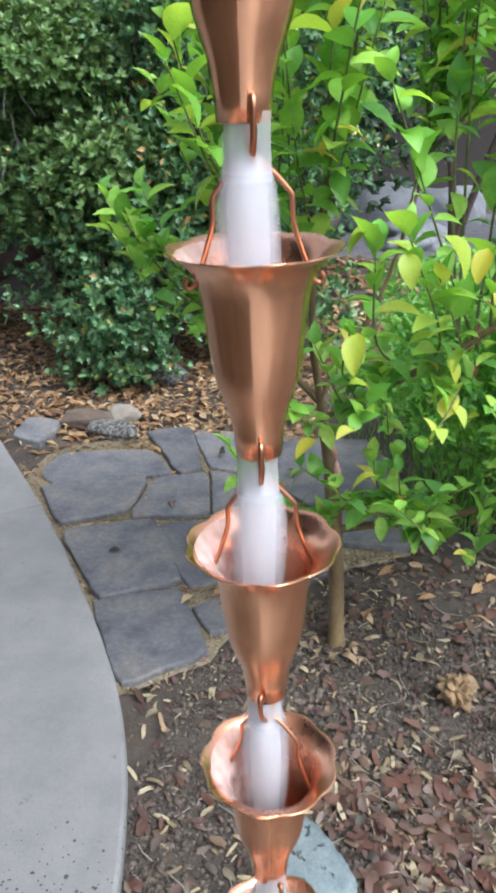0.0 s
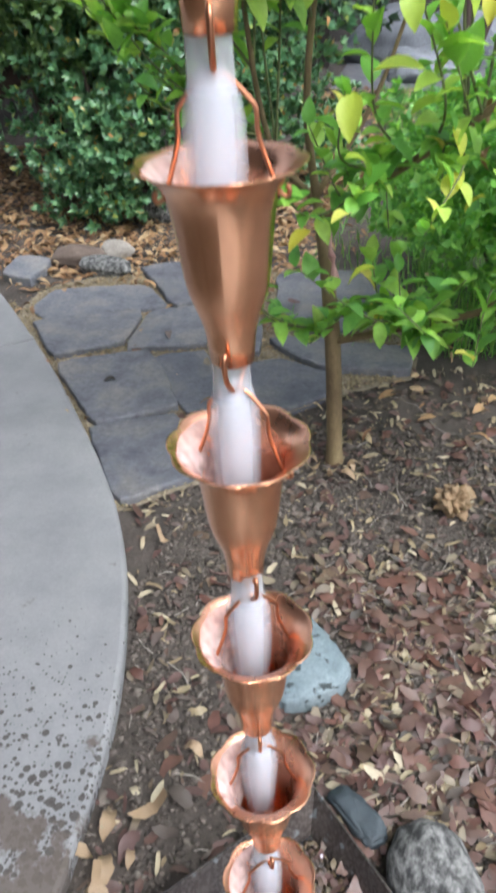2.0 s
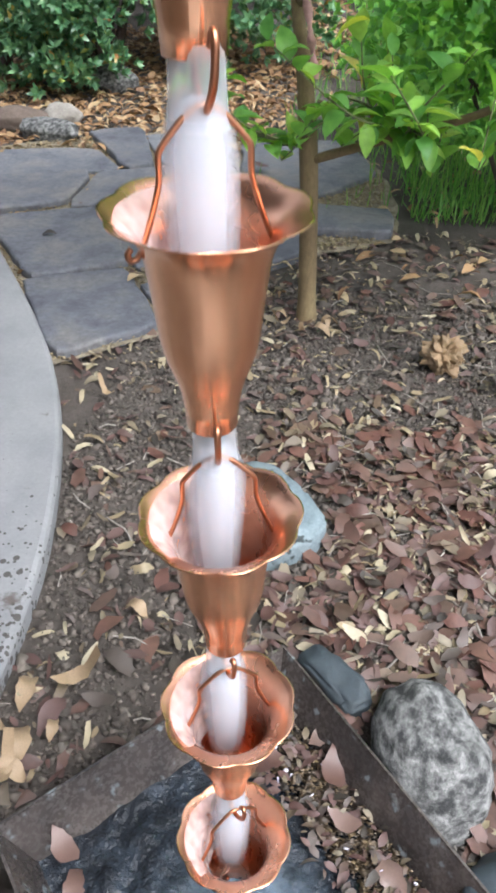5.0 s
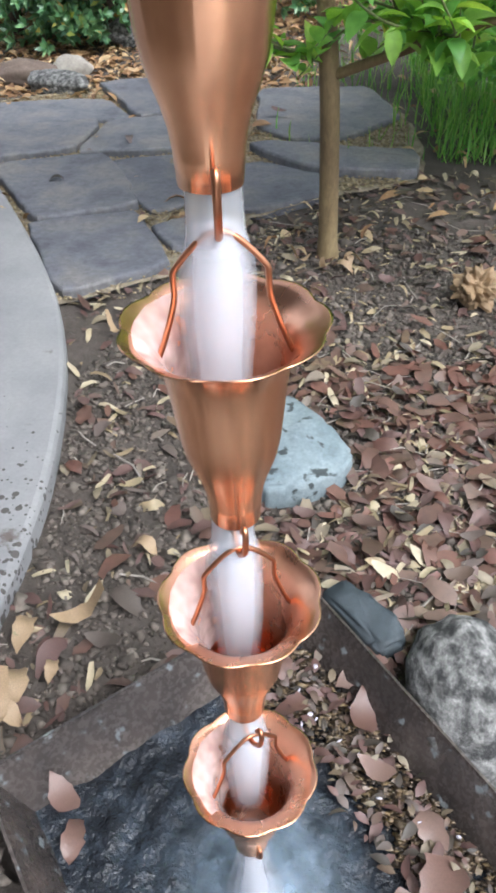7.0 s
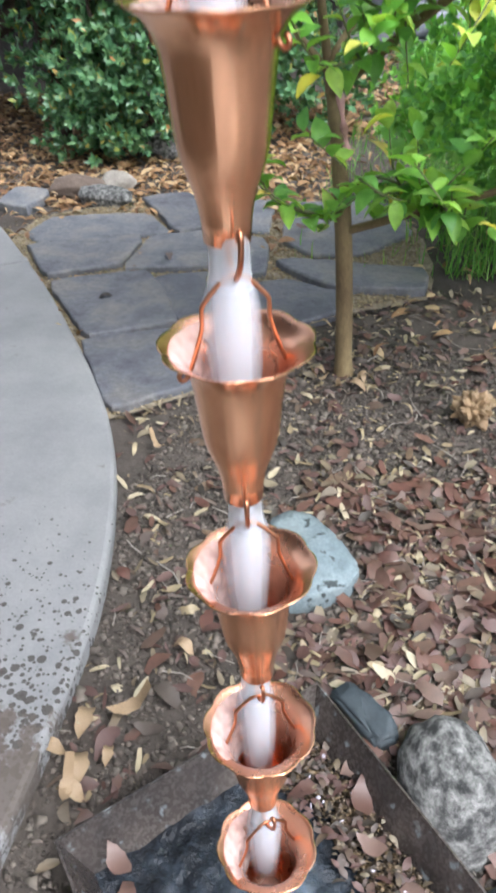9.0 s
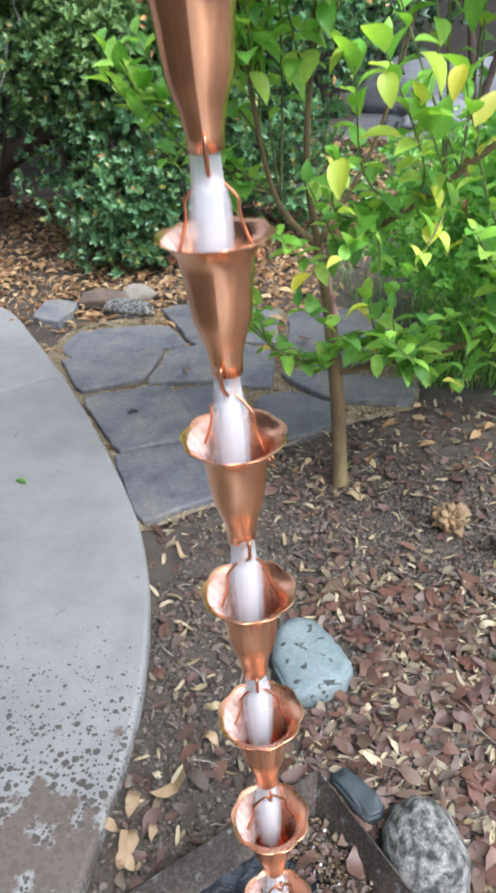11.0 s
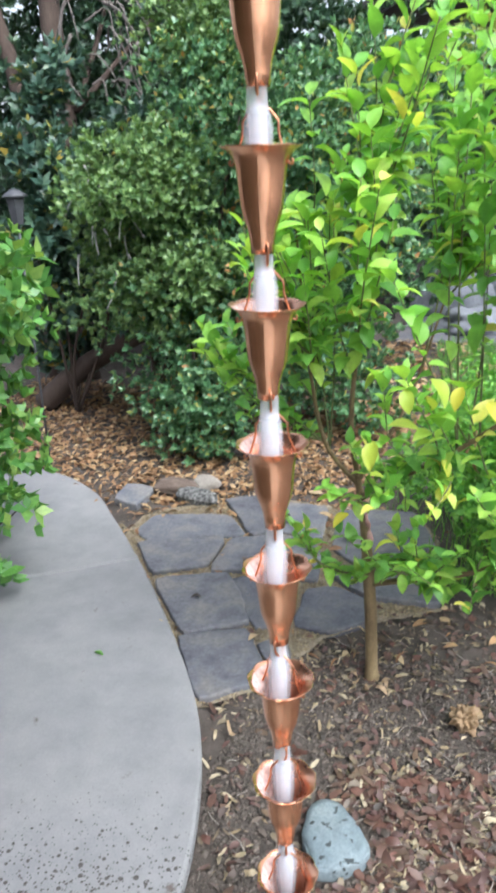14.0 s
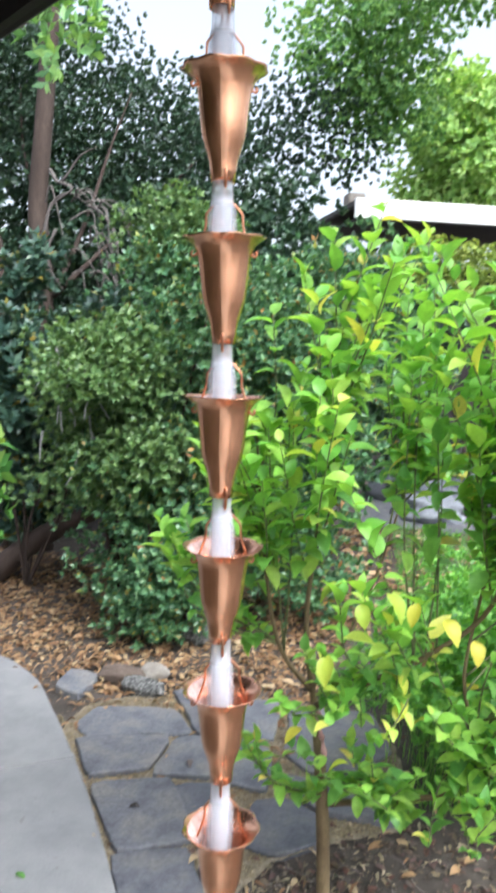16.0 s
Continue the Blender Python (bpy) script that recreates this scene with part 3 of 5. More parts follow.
# ---- slate path: every flagstone its own piece ----
path = tagged(new("slate_path"), "path of irregular grey slate flagstones", "path", kind="structure")
STONES = [
    [(-0.50, 2.575), (-0.235, 2.685), (-0.06, 2.39), (-0.272, 2.215)],
    [(-0.80, 2.97), (-0.485, 3.115), (-0.355, 2.92), (-0.258, 2.735), (-0.50, 2.60)],
    [(-0.455, 3.10), (-0.262, 3.165), (-0.12, 2.775), (-0.215, 2.735), (-0.335, 2.93)],
    [(-1.06, 3.31), (-0.635, 3.47), (-0.63, 3.185), (-0.86, 3.04)],
    [(-0.585, 3.475), (-0.385, 3.555), (-0.285, 3.215), (-0.585, 3.145)],
    [(-1.15, 3.46), (-1.12, 3.66), (-0.72, 3.755), (-0.545, 3.545), (-0.72, 3.50), (-1.03, 3.36)],
    [(-0.80, 3.96), (-0.60, 4.03), (-0.43, 3.60), (-0.50, 3.545), (-0.66, 3.78)],
    [(-0.15, 2.61), (-0.06, 2.68), (-0.01, 2.53), (-0.075, 2.50)],
    [(-0.11, 3.98), (0.30, 4.06), (0.45, 3.69), (0.27, 3.43), (0.10, 3.40), (-0.03, 3.52)],
    [(-0.02, 3.30), (0.53, 3.285), (0.535, 3.115), (0.20, 3.115), (0.09, 3.19)],
    [(-0.06, 3.10), (0.05, 3.14), (0.235, 3.07), (0.262, 2.93), (0.09, 2.78), (-0.05, 2.80)],
    [(-0.36, 3.60), (-0.13, 3.50), (-0.08, 3.33), (-0.06, 3.17), (-0.235, 3.20)],
    [(-1.47, 3.80), (-1.49, 4.02), (-1.31, 3.99), (-1.31, 3.73)],
    [(-0.56, 4.00), (-0.20, 4.02), (-0.14, 3.62), (-0.38, 3.66)],
]


def rough_outline(corners, seed, step=0.045):
    c = Vector(corners[0]).lerp(Vector(corners[2]), 0.5)
    area = sum(corners[i - 1][0] * corners[i][1] - corners[i][0] * corners[i - 1][1] for i in range(len(corners)))
    if area < 0:
        corners = corners[::-1]
    res = []
    for i, a in enumerate(corners):
        a, b = Vector(a), Vector(corners[(i + 1) % len(corners)])
        k = max(2, int((b - a).length / step))
        nrm = Vector(((b - a).y, -(b - a).x)).normalized()
        for s in range(k):
            q = a.lerp(b, s / k)
            w = 0.008 * noise.noise(Vector((q.x * 14, q.y * 14, seed)))
            if s == 0:
                q = q.lerp(c, 0.02)
            res.append(tuple(q + nrm * (1.4 * w + 0.017)))
    return res


BED = [(-0.28, 2.18), (-0.05, 2.38), (-0.01, 2.53), (0.08, 2.76), (0.265, 2.93), (0.54, 3.105), (0.55, 3.32), (0.48, 3.72), (0.30, 4.08), (-0.60, 4.06), (-0.84, 3.96), (-1.20, 3.70), (-1.20, 3.40), (-0.86, 2.95), (-0.55, 2.58)]
bed = rough_outline(BED, 99)
slab_prism("paving", [(-0.5, 8.6), (5.5, 8.3), (5.5, 11.8), (-0.5, 11.8)], 0.0, -0.2, SLATE, path, "far grey paving", 0.01)
obj("joint_bed", mesh_from("joint_bed", [(x, y, -0.016 + 0.006 * noise.noise(Vector((x * 20, y * 20, 0)))) for x, y in bed], [tuple(range(len(bed)))], JOINT), path)
for i, corners in enumerate(STONES):
    slab_prism("flagstone", rough_outline(corners, i), 0.008 + 0.008 * math.sin(i * 2.3), -0.09, SLATE, path, "", 0.008, 0.006, i)


# ---- house behind the viewer: eave, soffit and added unseen walls ----
EA, ED = Vector((0.472, 1.213)), Vector((-0.846, 0.533))
EN = Vector((-0.533, -0.846))


def eave_point(along, back, z):
    q = EA + ED * along + EN * back
    return (q.x, q.y, z)


def plate(a0, a1, b0, b1, z0, z1):
    v = [eave_point(a, b, z) for z in (z0, z1) for a, b in ((a0, b0), (a1, b0), (a1, b1), (a0, b1))]
    return v, [(3, 2, 1, 0), (4, 5, 6, 7), (0, 1, 5, 4), (1, 2, 6, 5), (2, 3, 7, 6), (3, 0, 4, 7)]


# Unseen walls, sized to reflect as a dark band in the copper cups.
obj("wall_house", mesh_from("wall_house", *plate(-0.8, 1.8, 1.3, 1.5, -0.1, 2.686), STUCCO), None, "unseen brown stucco wall added behind the viewer", "wall", kind="structure")
obj("wall_house_return", mesh_from("wall_house_return", *plate(1.6, 1.798, 1.502, 4.2, -0.1, 2.686), STUCCO), None, "unseen brown stucco wall added round the corner", "wall", kind="structure")
eave = tagged(new("roof_eave"), "dark overhanging roof eave with a gutter", "roof", kind="structure")
obj("soffit", mesh_from("soffit", *plate(-0.35, 3.3, 0.12, 2.6, 2.690, 2.730), DARKWOOD_SHADED), eave)
obj("fascia", mesh_from("fascia", *plate(-0.35, 3.3, 0.10, 0.12, 2.610, 2.790), DARKWOOD_SHADED), eave)
obj("roof_deck", mesh_from("roof_deck", *plate(-0.4, 3.4, 0.0, 4.0, 2.820, 2.89), ROOFING), eave)
gut_prof = [(0.097, 2.790), (0.09, 2.680), (0.03, 2.660), (-0.02, 2.700), (-0.03, 2.790), (-0.024, 2.790), (-0.014, 2.705), (0.03, 2.670), (0.084, 2.690), (0.09, 2.790)]
gvs = [eave_point(a, b, z) for a in (-0.35, 3.3) for b, z in gut_prof]
ng = len(gut_prof)
obj("gutter", mesh_from("gutter", gvs, [(i, (i + 1) % ng, ng + (i + 1) % ng, ng + i) for i in range(ng)], DARKWOOD_SHADED), eave, "dark metal gutter")

# Unseen strip of concrete, added as a bright reflection for the copper.
slab_prism("concrete_walk", [eave_point(a_, b_, 0)[:2] for a_, b_ in ((-7.0, 0.62), (-7.0, 3.4), (-1.4, 3.4), (0.1, 3.4), (0.1, 0.62))][::-1], 0.010, -0.14, CONCRETE, patio)

# ---- rain chain ----
LINK = 0.2079
RIM0 = 0.2477
TALL = 0.138  # a cup from rim to neck
chain = tagged(new("rain_chain"), "copper rain chain of bell-shaped cups with water running through", "rain chain")


def chain_at(z):
    k = (z - RIM0) / (9 * LINK)
    return Vector((0.4445 - 0.0557 * k + 0.0185 * k * k, 1.0195 + 0.1317 * k - 0.0807 * k * k, z))


PROFILE = [(0.0, 0.0560), (0.0025, 0.0518), (0.006, 0.0462), (0.011, 0.0414), (0.017, 0.0378), (0.026, 0.0350), (0.042, 0.0328), (0.060, 0.0310), (0.073, 0.0296),
           (0.084, 0.0276), (0.094, 0.0244), (0.103, 0.0212), (0.112, 0.0187), (0.123, 0.0170), (TALL, 0.0160)]
outer = [(r, -d) for d, r in PROFILE]
inner = [(r - 0.0011, -d) for d, r in reversed(PROFILE)]
dep = [0.003 + 0.052 * max(0.0, 1 - d / 0.014) ** 1.4 for d, r in PROFILE]
cv, cf = lathe(outer + inner, 96, 9, dep + dep[::-1])
m96, last = len(outer) * 96, (len(outer + inner) - 1) * 96
cf += [(last + k, last + (k + 1) % 96, (k + 1) % 96, k) for k in range(96)]
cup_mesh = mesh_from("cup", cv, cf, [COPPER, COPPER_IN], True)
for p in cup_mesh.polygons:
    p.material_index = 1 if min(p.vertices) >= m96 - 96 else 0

bail_pts = [(-0.0410, 0, -0.0170), (-0.0432, 0, -0.0198), (-0.0420, 0, -0.0234), (-0.0384, 0, -0.0226), (-0.0350, 0, -0.0170), (-0.0300, 0, -0.004), (-0.0246, 0, 0.014),
            (-0.0240, 0, 0.026), (-0.0226, 0, 0.0315), (-0.0120, 0, 0.0435), (-0.005, 0, 0.0485), (0, 0, 0.0500)]
bail_pts += [(-x, y, z) for x, y, z in reversed(bail_pts[:-1])]
bail_mesh = mesh_from("bail", *tube(spline(bail_pts, 4), 0.0017, 8), WIRE, True)
hook_pts = [(0, -0.0125, 0.077), (0, -0.0165, 0.0835), (0, -0.0190, 0.081), (0, -0.0190, 0.074), (0, -0.0160, 0.062), (0, -0.006, 0.0495), (0, 0, 0.0478)]
hook_pts += [(x, -y, z) for x, y, z in reversed(hook_pts[:-1])]
hook_mesh = mesh_from("hook", *tube(spline(hook_pts, 4), 0.0021, 8), WIRE, True)
TWIST = [28, 16, 4, 18, -22, 2, 6, 12, -6, 10, 20, 0, 8]
for k in range(12):
    base = chain_at(RIM0 + LINK * k)
    cup = obj("cup", cup_mesh, chain)
    tilt = (0.8 * math.sin(k * 2.1), 0.8 * math.cos(k * 1.7))
    cup.matrix_local = pose(*base, tilt[0], tilt[1], TWIST[k] + 12)
    for nm, mesh in (("bail", bail_mesh), ("hook", hook_mesh)):
        w = obj(nm, mesh, cup, "bent copper wire")
    if k == 0:
        tail = tube(spline([(0, -0.0120, -0.130), (0, -0.0170, -0.124), (0, -0.0190, -0.129), (0, -0.018, -0.139), (0, -0.008, -0.151), (0, 0.008, -0.151), (0, 0.018, -0.139), (0, 0.0125, -0.129)], 4), 0.0021, 8)
        obj("hook", mesh_from("hook", *tail, WIRE, True), cup, "bent copper wire")

# falling water between the cups: a clear sleeve at the neck, then froth that is densest in its core
SLEEVE = [(0.0142, 0.004), (0.0141, -0.010), (0.0146, -0.024), (0.0160, -0.034)]
FALL = [(0.003, -0.019), (0.0100, -0.0205), (0.0150, -0.026), (0.0190, -0.036), (0.0212, -0.050), (0.0216, -0.075), (0.0198, -0.11), (0.0165, -0.150)]
LAST = [(0.0135, 0.0), (0.0145, -0.02), (0.017, -0.05), (0.022, -0.085), (0.032, -0.130)]


def water_sheet(name, profile, squeeze, k, material, parent):
    v, f = lathe([(r * squeeze, z) for r, z in profile], 28)
    v = [(x * (1 + 0.10 * noise.noise(Vector((x * 60, y * 60, z * 12 + k)))), y * (1 + 0.10 * noise.noise(Vector((y * 60, x * 60, z * 12 + k + 9)))), z) for x, y, z in v]
    return obj(name, mesh_from(name, v, f, material, True), parent)


def spill_sheen(k, parent, dip):
    """Thin white water on the cup wall below, away from the fall; its white also paints sky sheen."""
    verts, faces, cols = [], [], 26
    rows_ = [q for q in PROFILE if 0.0025 <= q[0] <= 0.075]
    for d, r in rows_:
        for c in range(cols + 1):
            a = radians(104 + 138 * c / cols)
            q = r - 0.0030 + 0.0012 * noise.noise(Vector((a * 4, d * 90, k)))
            verts.append((q * math.cos(a), q * math.sin(a), dip - d))
    for r in range(len(rows_) - 1):
        for c in range(cols):
            a = r * (cols + 1) + c
            faces.append((a, a + 1, a + cols + 2, a + cols + 1))
    return obj("spill_sheen", mesh_from("spill_sheen", verts, faces, FILM, True), parent)


for k in range(-1, 11):
    top = chain_at(RIM0 + LINK * (k + 1)) + Vector((0, 0, 0.002 - TALL))
    st = tagged(new("water_stream"), "white frothy rainwater falling from a copper cup", "water", group="streams down the chain")
    st.matrix_basis = Matrix.Translation(top)
    if k < 0:
        water_sheet("clear_skin", LAST, 1.0, k, CLEAR, st)
        water_sheet("froth", LAST, 0.75, k, CLEAR, st)
        water_sheet("froth", LAST, 0.5, k, FROTH, st)
        continue
    water_sheet("clear_skin", SLEEVE, 1.0, k, SLEEVEW, st)
    for squeeze, mt in ((0.94, CLEAR), (0.83, CLEAR), (0.72, CLEAR), (0.60, FROTH)):
        water_sheet("froth", FALL, squeeze, k, mt, st)
    below = chain_at(RIM0 + LINK * k) - top
    film = spill_sheen(k, st, below.z)
    film.matrix_local = Matrix.Translation((below.x, below.y, 0))

# ---- steel basin under the chain ----
basin = tagged(new("steel_basin"), "square weathered steel basin set into the soil", "basin")
DL, DB, DR, DF = Vector((0.115, 1.062, 0)), Vector((0.442, 1.414, 0)), Vector((0.775, 1.070, 0)), Vector((0.448, 0.718, 0))
mid = (DL + DB + DR + DF) / 4


def ring(inset, z):
    return [tuple(p.lerp(mid, inset) + Vector((0, 0, z))) for p in (DL, DB, DR, DF)]


bv = []
for inset, z in ((0.0, -0.10), (0.0, 0.028), (0.004, 0.032), (0.018, 0.032), (0.022, 0.028), (0.19, -0.062), (0.22, -0.066), (1.0, -0.066)):
    bv += ring(inset, z)
bf = [(r * 4 + i, r * 4 + (i + 1) % 4, r * 4 + 4 + (i + 1) % 4, r * 4 + 4 + i) for r in range(7) for i in range(4)]
for side in range(4):
    keep = [f[::-1] for f in bf if f[0] % 4 == side and f[0] < 20]
    obj("side_panel", mesh_from("side_panel", bv, keep, STEEL), basin)
obj("floor_panel", mesh_from("floor_panel", bv, [f[::-1] for f in bf if f[0] >= 20], STEEL), basin)
nw = 60
wv, wf = [], []
for j in range(nw + 1):
    for i in range(nw + 1):
        a, b = i / nw, j / nw
        q = (DL.lerp(DF, a)).lerp(DB.lerp(DR, a), b).lerp(mid, 0.155)
        r = (q - Vector((0.444, 1.03, 0))).length
        z = -0.047 + 0.010 * math.exp(-r * 9) * math.sin(r * 150) + 0.006 * noise.noise(q * 28) + 0.003 * noise.noise(q * 70)
        wv.append((q.x, q.y, z))
for j in range(nw):
    for i in range(nw):
        a = j * (nw + 1) + i
        wf.append((a, a + 1, a + nw + 2, a + nw + 1))
obj("water_surface", mesh_from("water_surface", wv, wf, WATER, True), None, "dark rippled water in the steel basin", "water", kind="structure")
# splash where the last stream lands
splash = tagged(new("splash"), "pale foaming splash on the basin water", "water")
splash.matrix_basis = Matrix.Translation((0.448, 1.036, -0.034))
for nm, prof_, seed_ in (("foam_ring", [(0.015, 0.012), (0.05, 0.003), (0.09, -0.003), (0.13, -0.007), (0.17, -0.010)], 1), ("foam_core", [(0.008, 0.030), (0.030, 0.014), (0.050, 0.004), (0.075, -0.004)], 7)):
    v, f = lathe(prof_, 48)
    v = [(x * (1 + 0.25 * noise.noise(Vector((x * 22, y * 22, seed_)))), y * (1 + 0.25 * noise.noise(Vector((y * 22, x * 22, seed_ + 4)))), z + 0.008 * noise.noise(Vector((x * 60, y * 60, seed_)))) for x, y, z in v]
    obj(nm, mesh_from(nm, v, f, SPLASH, True), splash)

# ---- rocks ----
bm = bmesh.new()
for x, y, z in ((0.268, 1.815, 0.026), (0.300, 1.850, 0.028), (0.362, 1.852, 0.030), (0.430, 1.778, 0.034), (0.482, 1.716, 0.022), (0.462, 1.668, 0.022), (0.388, 1.616, 0.024), (0.340, 1.602, 0.020), (0.275, 1.70, 0.026), (0.370, 1.72, 0.042)):
    bm.verts.new((x, y, z))
    bm.verts.new((x * 0.98 + 0.008, y * 0.99 + 0.017, -0.06))
hull = bmesh.ops.convex_hull(bm, input=bm.verts)
bmesh.ops.delete(bm, geom=[g_ for g_ in hull["geom_interior"] if isinstance(g_, bmesh.types.BMVert)], context="VERTS")
bmesh.ops.bevel(bm, geom=list(bm.edges), offset=0.006, segments=2, affect="EDGES")
bmesh.ops.triangulate(bm, faces=bm.faces)
bmesh.ops.subdivide_edges(bm, edges=[e_ for e_ in bm.edges if e_.calc_length() > 0.02], cuts=3, use_grid_fill=True)
for v_ in bm.verts:
    v_.co += Vector((0, 0, 1)) * 0.006 * noise.noise(v_.co * 22) + v_.co.normalized() * 0.002 * noise.noise(v_.co * 80)
tagged(part("rock", bm, BLUESTONE, None, "pale blue-grey wedge of rock with dark speckles on soil", True), category="rock")
rock("granite_boulder", (0.672, 1.290, -0.012), (0.084, 0.108, 0.082), GRANITE, "round speckled grey granite boulder beside the basin", 6, 20, 0.20)
bm = bmesh.new()
for x, y, z in ((0.462, 1.420, 0.030), (0.496, 1.448, 0.034), (0.572, 1.396, 0.034), (0.588, 1.358, 0.026), (0.552, 1.332, 0.028)):
    bm.verts.new((x, y, z - 0.026))
    bm.verts.new((x + 0.004, y + 0.006, -0.07))
bmesh.ops.convex_hull(bm, input=bm.verts)
bmesh.ops.bevel(bm, geom=list(bm.edges), offset=0.005, segments=2, affect="EDGES")
bmesh.ops.triangulate(bm, faces=bm.faces)
bmesh.ops.subdivide_edges(bm, edges=[e_ for e_ in bm.edges if e_.calc_length() > 0.015], cuts=3, use_grid_fill=True)
for v_ in bm.verts:
    v_.co += Vector((0.5, 0.5, 1)) * (0.007 * noise.noise(v_.co * 30) + 0.003 * noise.noise(v_.co * 90))
tagged(part("slate_block", bm, BLUEDARK, None, "dark blue slate block against the basin", True), category="rock")
rock("blue_cobble", (0.80, 1.115, -0.01), (0.085, 0.075, 0.05), BLUEDARK, "dark blue cobble beside the basin", 11, 10, 0.15)
rock("brown_stone", (-1.17, 4.03, 0.01), (0.15, 0.06, 0.06), BROWNSTONE, "brown elongated stone in dry leaf litter", 13, 12, 0.2)
rock("tan_stone", (-1.0, 4.12, 0.02), (0.09, 0.06, 0.055), TANSTONE, "rounded tan stone beside other stones", 14, 5, 0.15)
rock("pale_stone", (-0.98, 3.93, 0.0), (0.15, 0.07, 0.06), GRANITE, "pale grey mottled stone at the path edge", 17, -8, 0.25)
rock("grey_boulder", (-0.95, 4.75, 0.03), (0.11, 0.09, 0.08), GRANITE, "grey boulder half hidden under the hedge", 19, 0, 0.2)
rock("pale_boulder", (0.02, 10.3, 0.15), (0.55, 0.4, 0.38), PALESTONE, "pale blue-grey boulder in the back garden", 21, 0, 0.25)
rock("pale_boulder", (0.75, 10.9, 0.12), (0.5, 0.4, 0.34), PALESTONE, "pale blue-grey boulder in the back garden", 23, 40, 0.25)
rock("pale_boulder", (0.35, 9.2, 0.05), (0.42, 0.3, 0.2), PALESTONE, "low pale boulder in the back garden", 25, 10, 0.5)

# black path light
lamp = tagged(new("path_light"), "black plastic garden path light on the soil", "light")
lamp.matrix_basis = pose(0.875, 2.27, GZ)
v, f = lathe([(0.0, 0.0), (0.038, 0.0), (0.038, 0.006), (0.034, 0.012), (0.034, 0.085)], 28)
obj("body", mesh_from("body", v, f, BLACKPL, True), lamp)
v, f = lathe([(0.034, 0.085), (0.041, 0.087), (0.041, 0.097), (0.032, 0.106), (0.0, 0.110)], 28)
obj("cap", mesh_from("cap", v, f, BLACKPL, True), lamp)


# ---- leaf litter, clods, chips ----
def pick(n, box, keep):
    pts = []
    tries = 0
    while len(pts) < n and tries < n * 30:
        tries += 1
        x, y = rng.uniform(box[0], box[1]), rng.uniform(box[2], box[3])
        if rng.random() < keep(x, y):
            pts.append((x, y))
    return np.array(pts)


EX, EY = np.array([q[0] for q in EDGE]), np.array([q[1] for q in EDGE])


def on_patio(x, y, margin=0.0):
    return y < 4.3 and x < np.interp(y, EY, EX) + margin


def in_poly(x, y, poly):
    ins = False
    for i in range(len(poly)):
        (x0, y0), (x1, y1) = poly[i - 1], poly[i]
        if (y0 > y) != (y1 > y) and x < (x1 - x0) * (y - y0) / (y1 - y0) + x0:
            ins = not ins
    return ins


def on_stone(x, y):
    return any(in_poly(x, y, s) for s in STONES)


def in_basin(x, y, m=0.0):
    return abs(x - BC[0]) + abs(y - BC[1]) < BH + m


def litter_keep(x, y):
    if on_patio(x, y, 0.02) or in_basin(x, y, 0.03) or (on_stone(x, y) and rng.random() > 0.03):
        return 0
    if (x - 0.395) ** 2 / 0.011 + (y - 1.735) ** 2 / 0.018 < 1 or (x - 0.665) ** 2 + (y - 1.285) ** 2 < 0.010:
        return 0
    d = 0.10 + 0.12 * (noise.noise(Vector((x * 5, y * 5, 8))) + 0.5)
    if x > 0.30 and y < 2.15:
        d = 1.0 if y < 2.0 else 0.6
    elif x > 0.95:
        d = 0.40
    elif x > 0.50:
        d = 0.20
    elif y > 2.45:
        d = 0.22
    return d


def ground_leaves(pts, lo, hi, lift, z=None):
    n = len(pts)
    size = rng.uniform(lo, hi, n)
    rot = rot_many(rng.uniform(0, 6.283, n), rng.normal(0.0, 0.22, n), rng.normal(0, 0.30, n))
    zz = np.array([ground_height(x, y) for x, y in pts]) if z is None else np.full(n, z)
    pos = np.c_[pts, zz + rng.uniform(0.003, lift, n)]
    return rot, pos, size


LIT_T = leaf_shape(0.46, 0.12, 0.22, 4)
LIT_N = leaf_shape(0.20, 0.4, 0.45, 4)
def pink_keep(x, y):
    k = litter_keep(x, y)
    return k if x > 0.30 and y < 2.12 else k * 0.35


shapes = 0
for skin, n, small, big, wide, curl_ in ((LITTER, 5200, 0.014, 0.046, 0.48, 0.3), (LITTER, 2600, 0.016, 0.050, 0.22, 0.6), (CREAM, 2000, 0.018, 0.056, 0.20, 0.7), (CREAM, 900, 0.022, 0.056, 0.36, 0.8), (PINKLEAF, 2500, 0.028, 0.062, 0.52, 0.3)):
    for _ in range(4):
        shapes += 1
        tmpl = ragged_leaf(wide * (0.8 + 0.13 * (shapes % 4)), curl_ * (1 - 0.6 * (shapes % 3)), 5, shapes)
        rot, pos, size = ground_leaves(pick(n // 4, (-0.3, 1.7, 1.0, 3.2), pink_keep if skin is PINKLEAF else litter_keep), small, big, 0.018 if skin is PINKLEAF else 0.014)
        obj("leaf_litter", scatter_mesh("leaf_litter", tmpl, rot, pos, size, skin), None, "fallen brown, pink and cream dry leaves on soil", "leaves", kind="stuff")


def far_keep(x, y):
    if on_patio(x, y, -0.06 - 0.25 * max(0, y - 3.6)) or on_stone(x, y):
        return 0
    return 1.0 if y > 3.75 - 0.1 * x and x < 0 else (0.22 if x < 0.1 else 0.05)


for tmpl, n in ((LIT_T, 3500), (LIT_N, 4500)):
    rot, pos, size = ground_leaves(pick(n, (-3.6, 1.2, 2.6, 6.3), far_keep), 0.04, 0.085, 0.035)
    obj("dry_mulch", scatter_mesh("dry_mulch", tmpl, rot, pos, size, MULCH), None, "dry tan leaf mulch under the hedge", "leaves", kind="stuff")


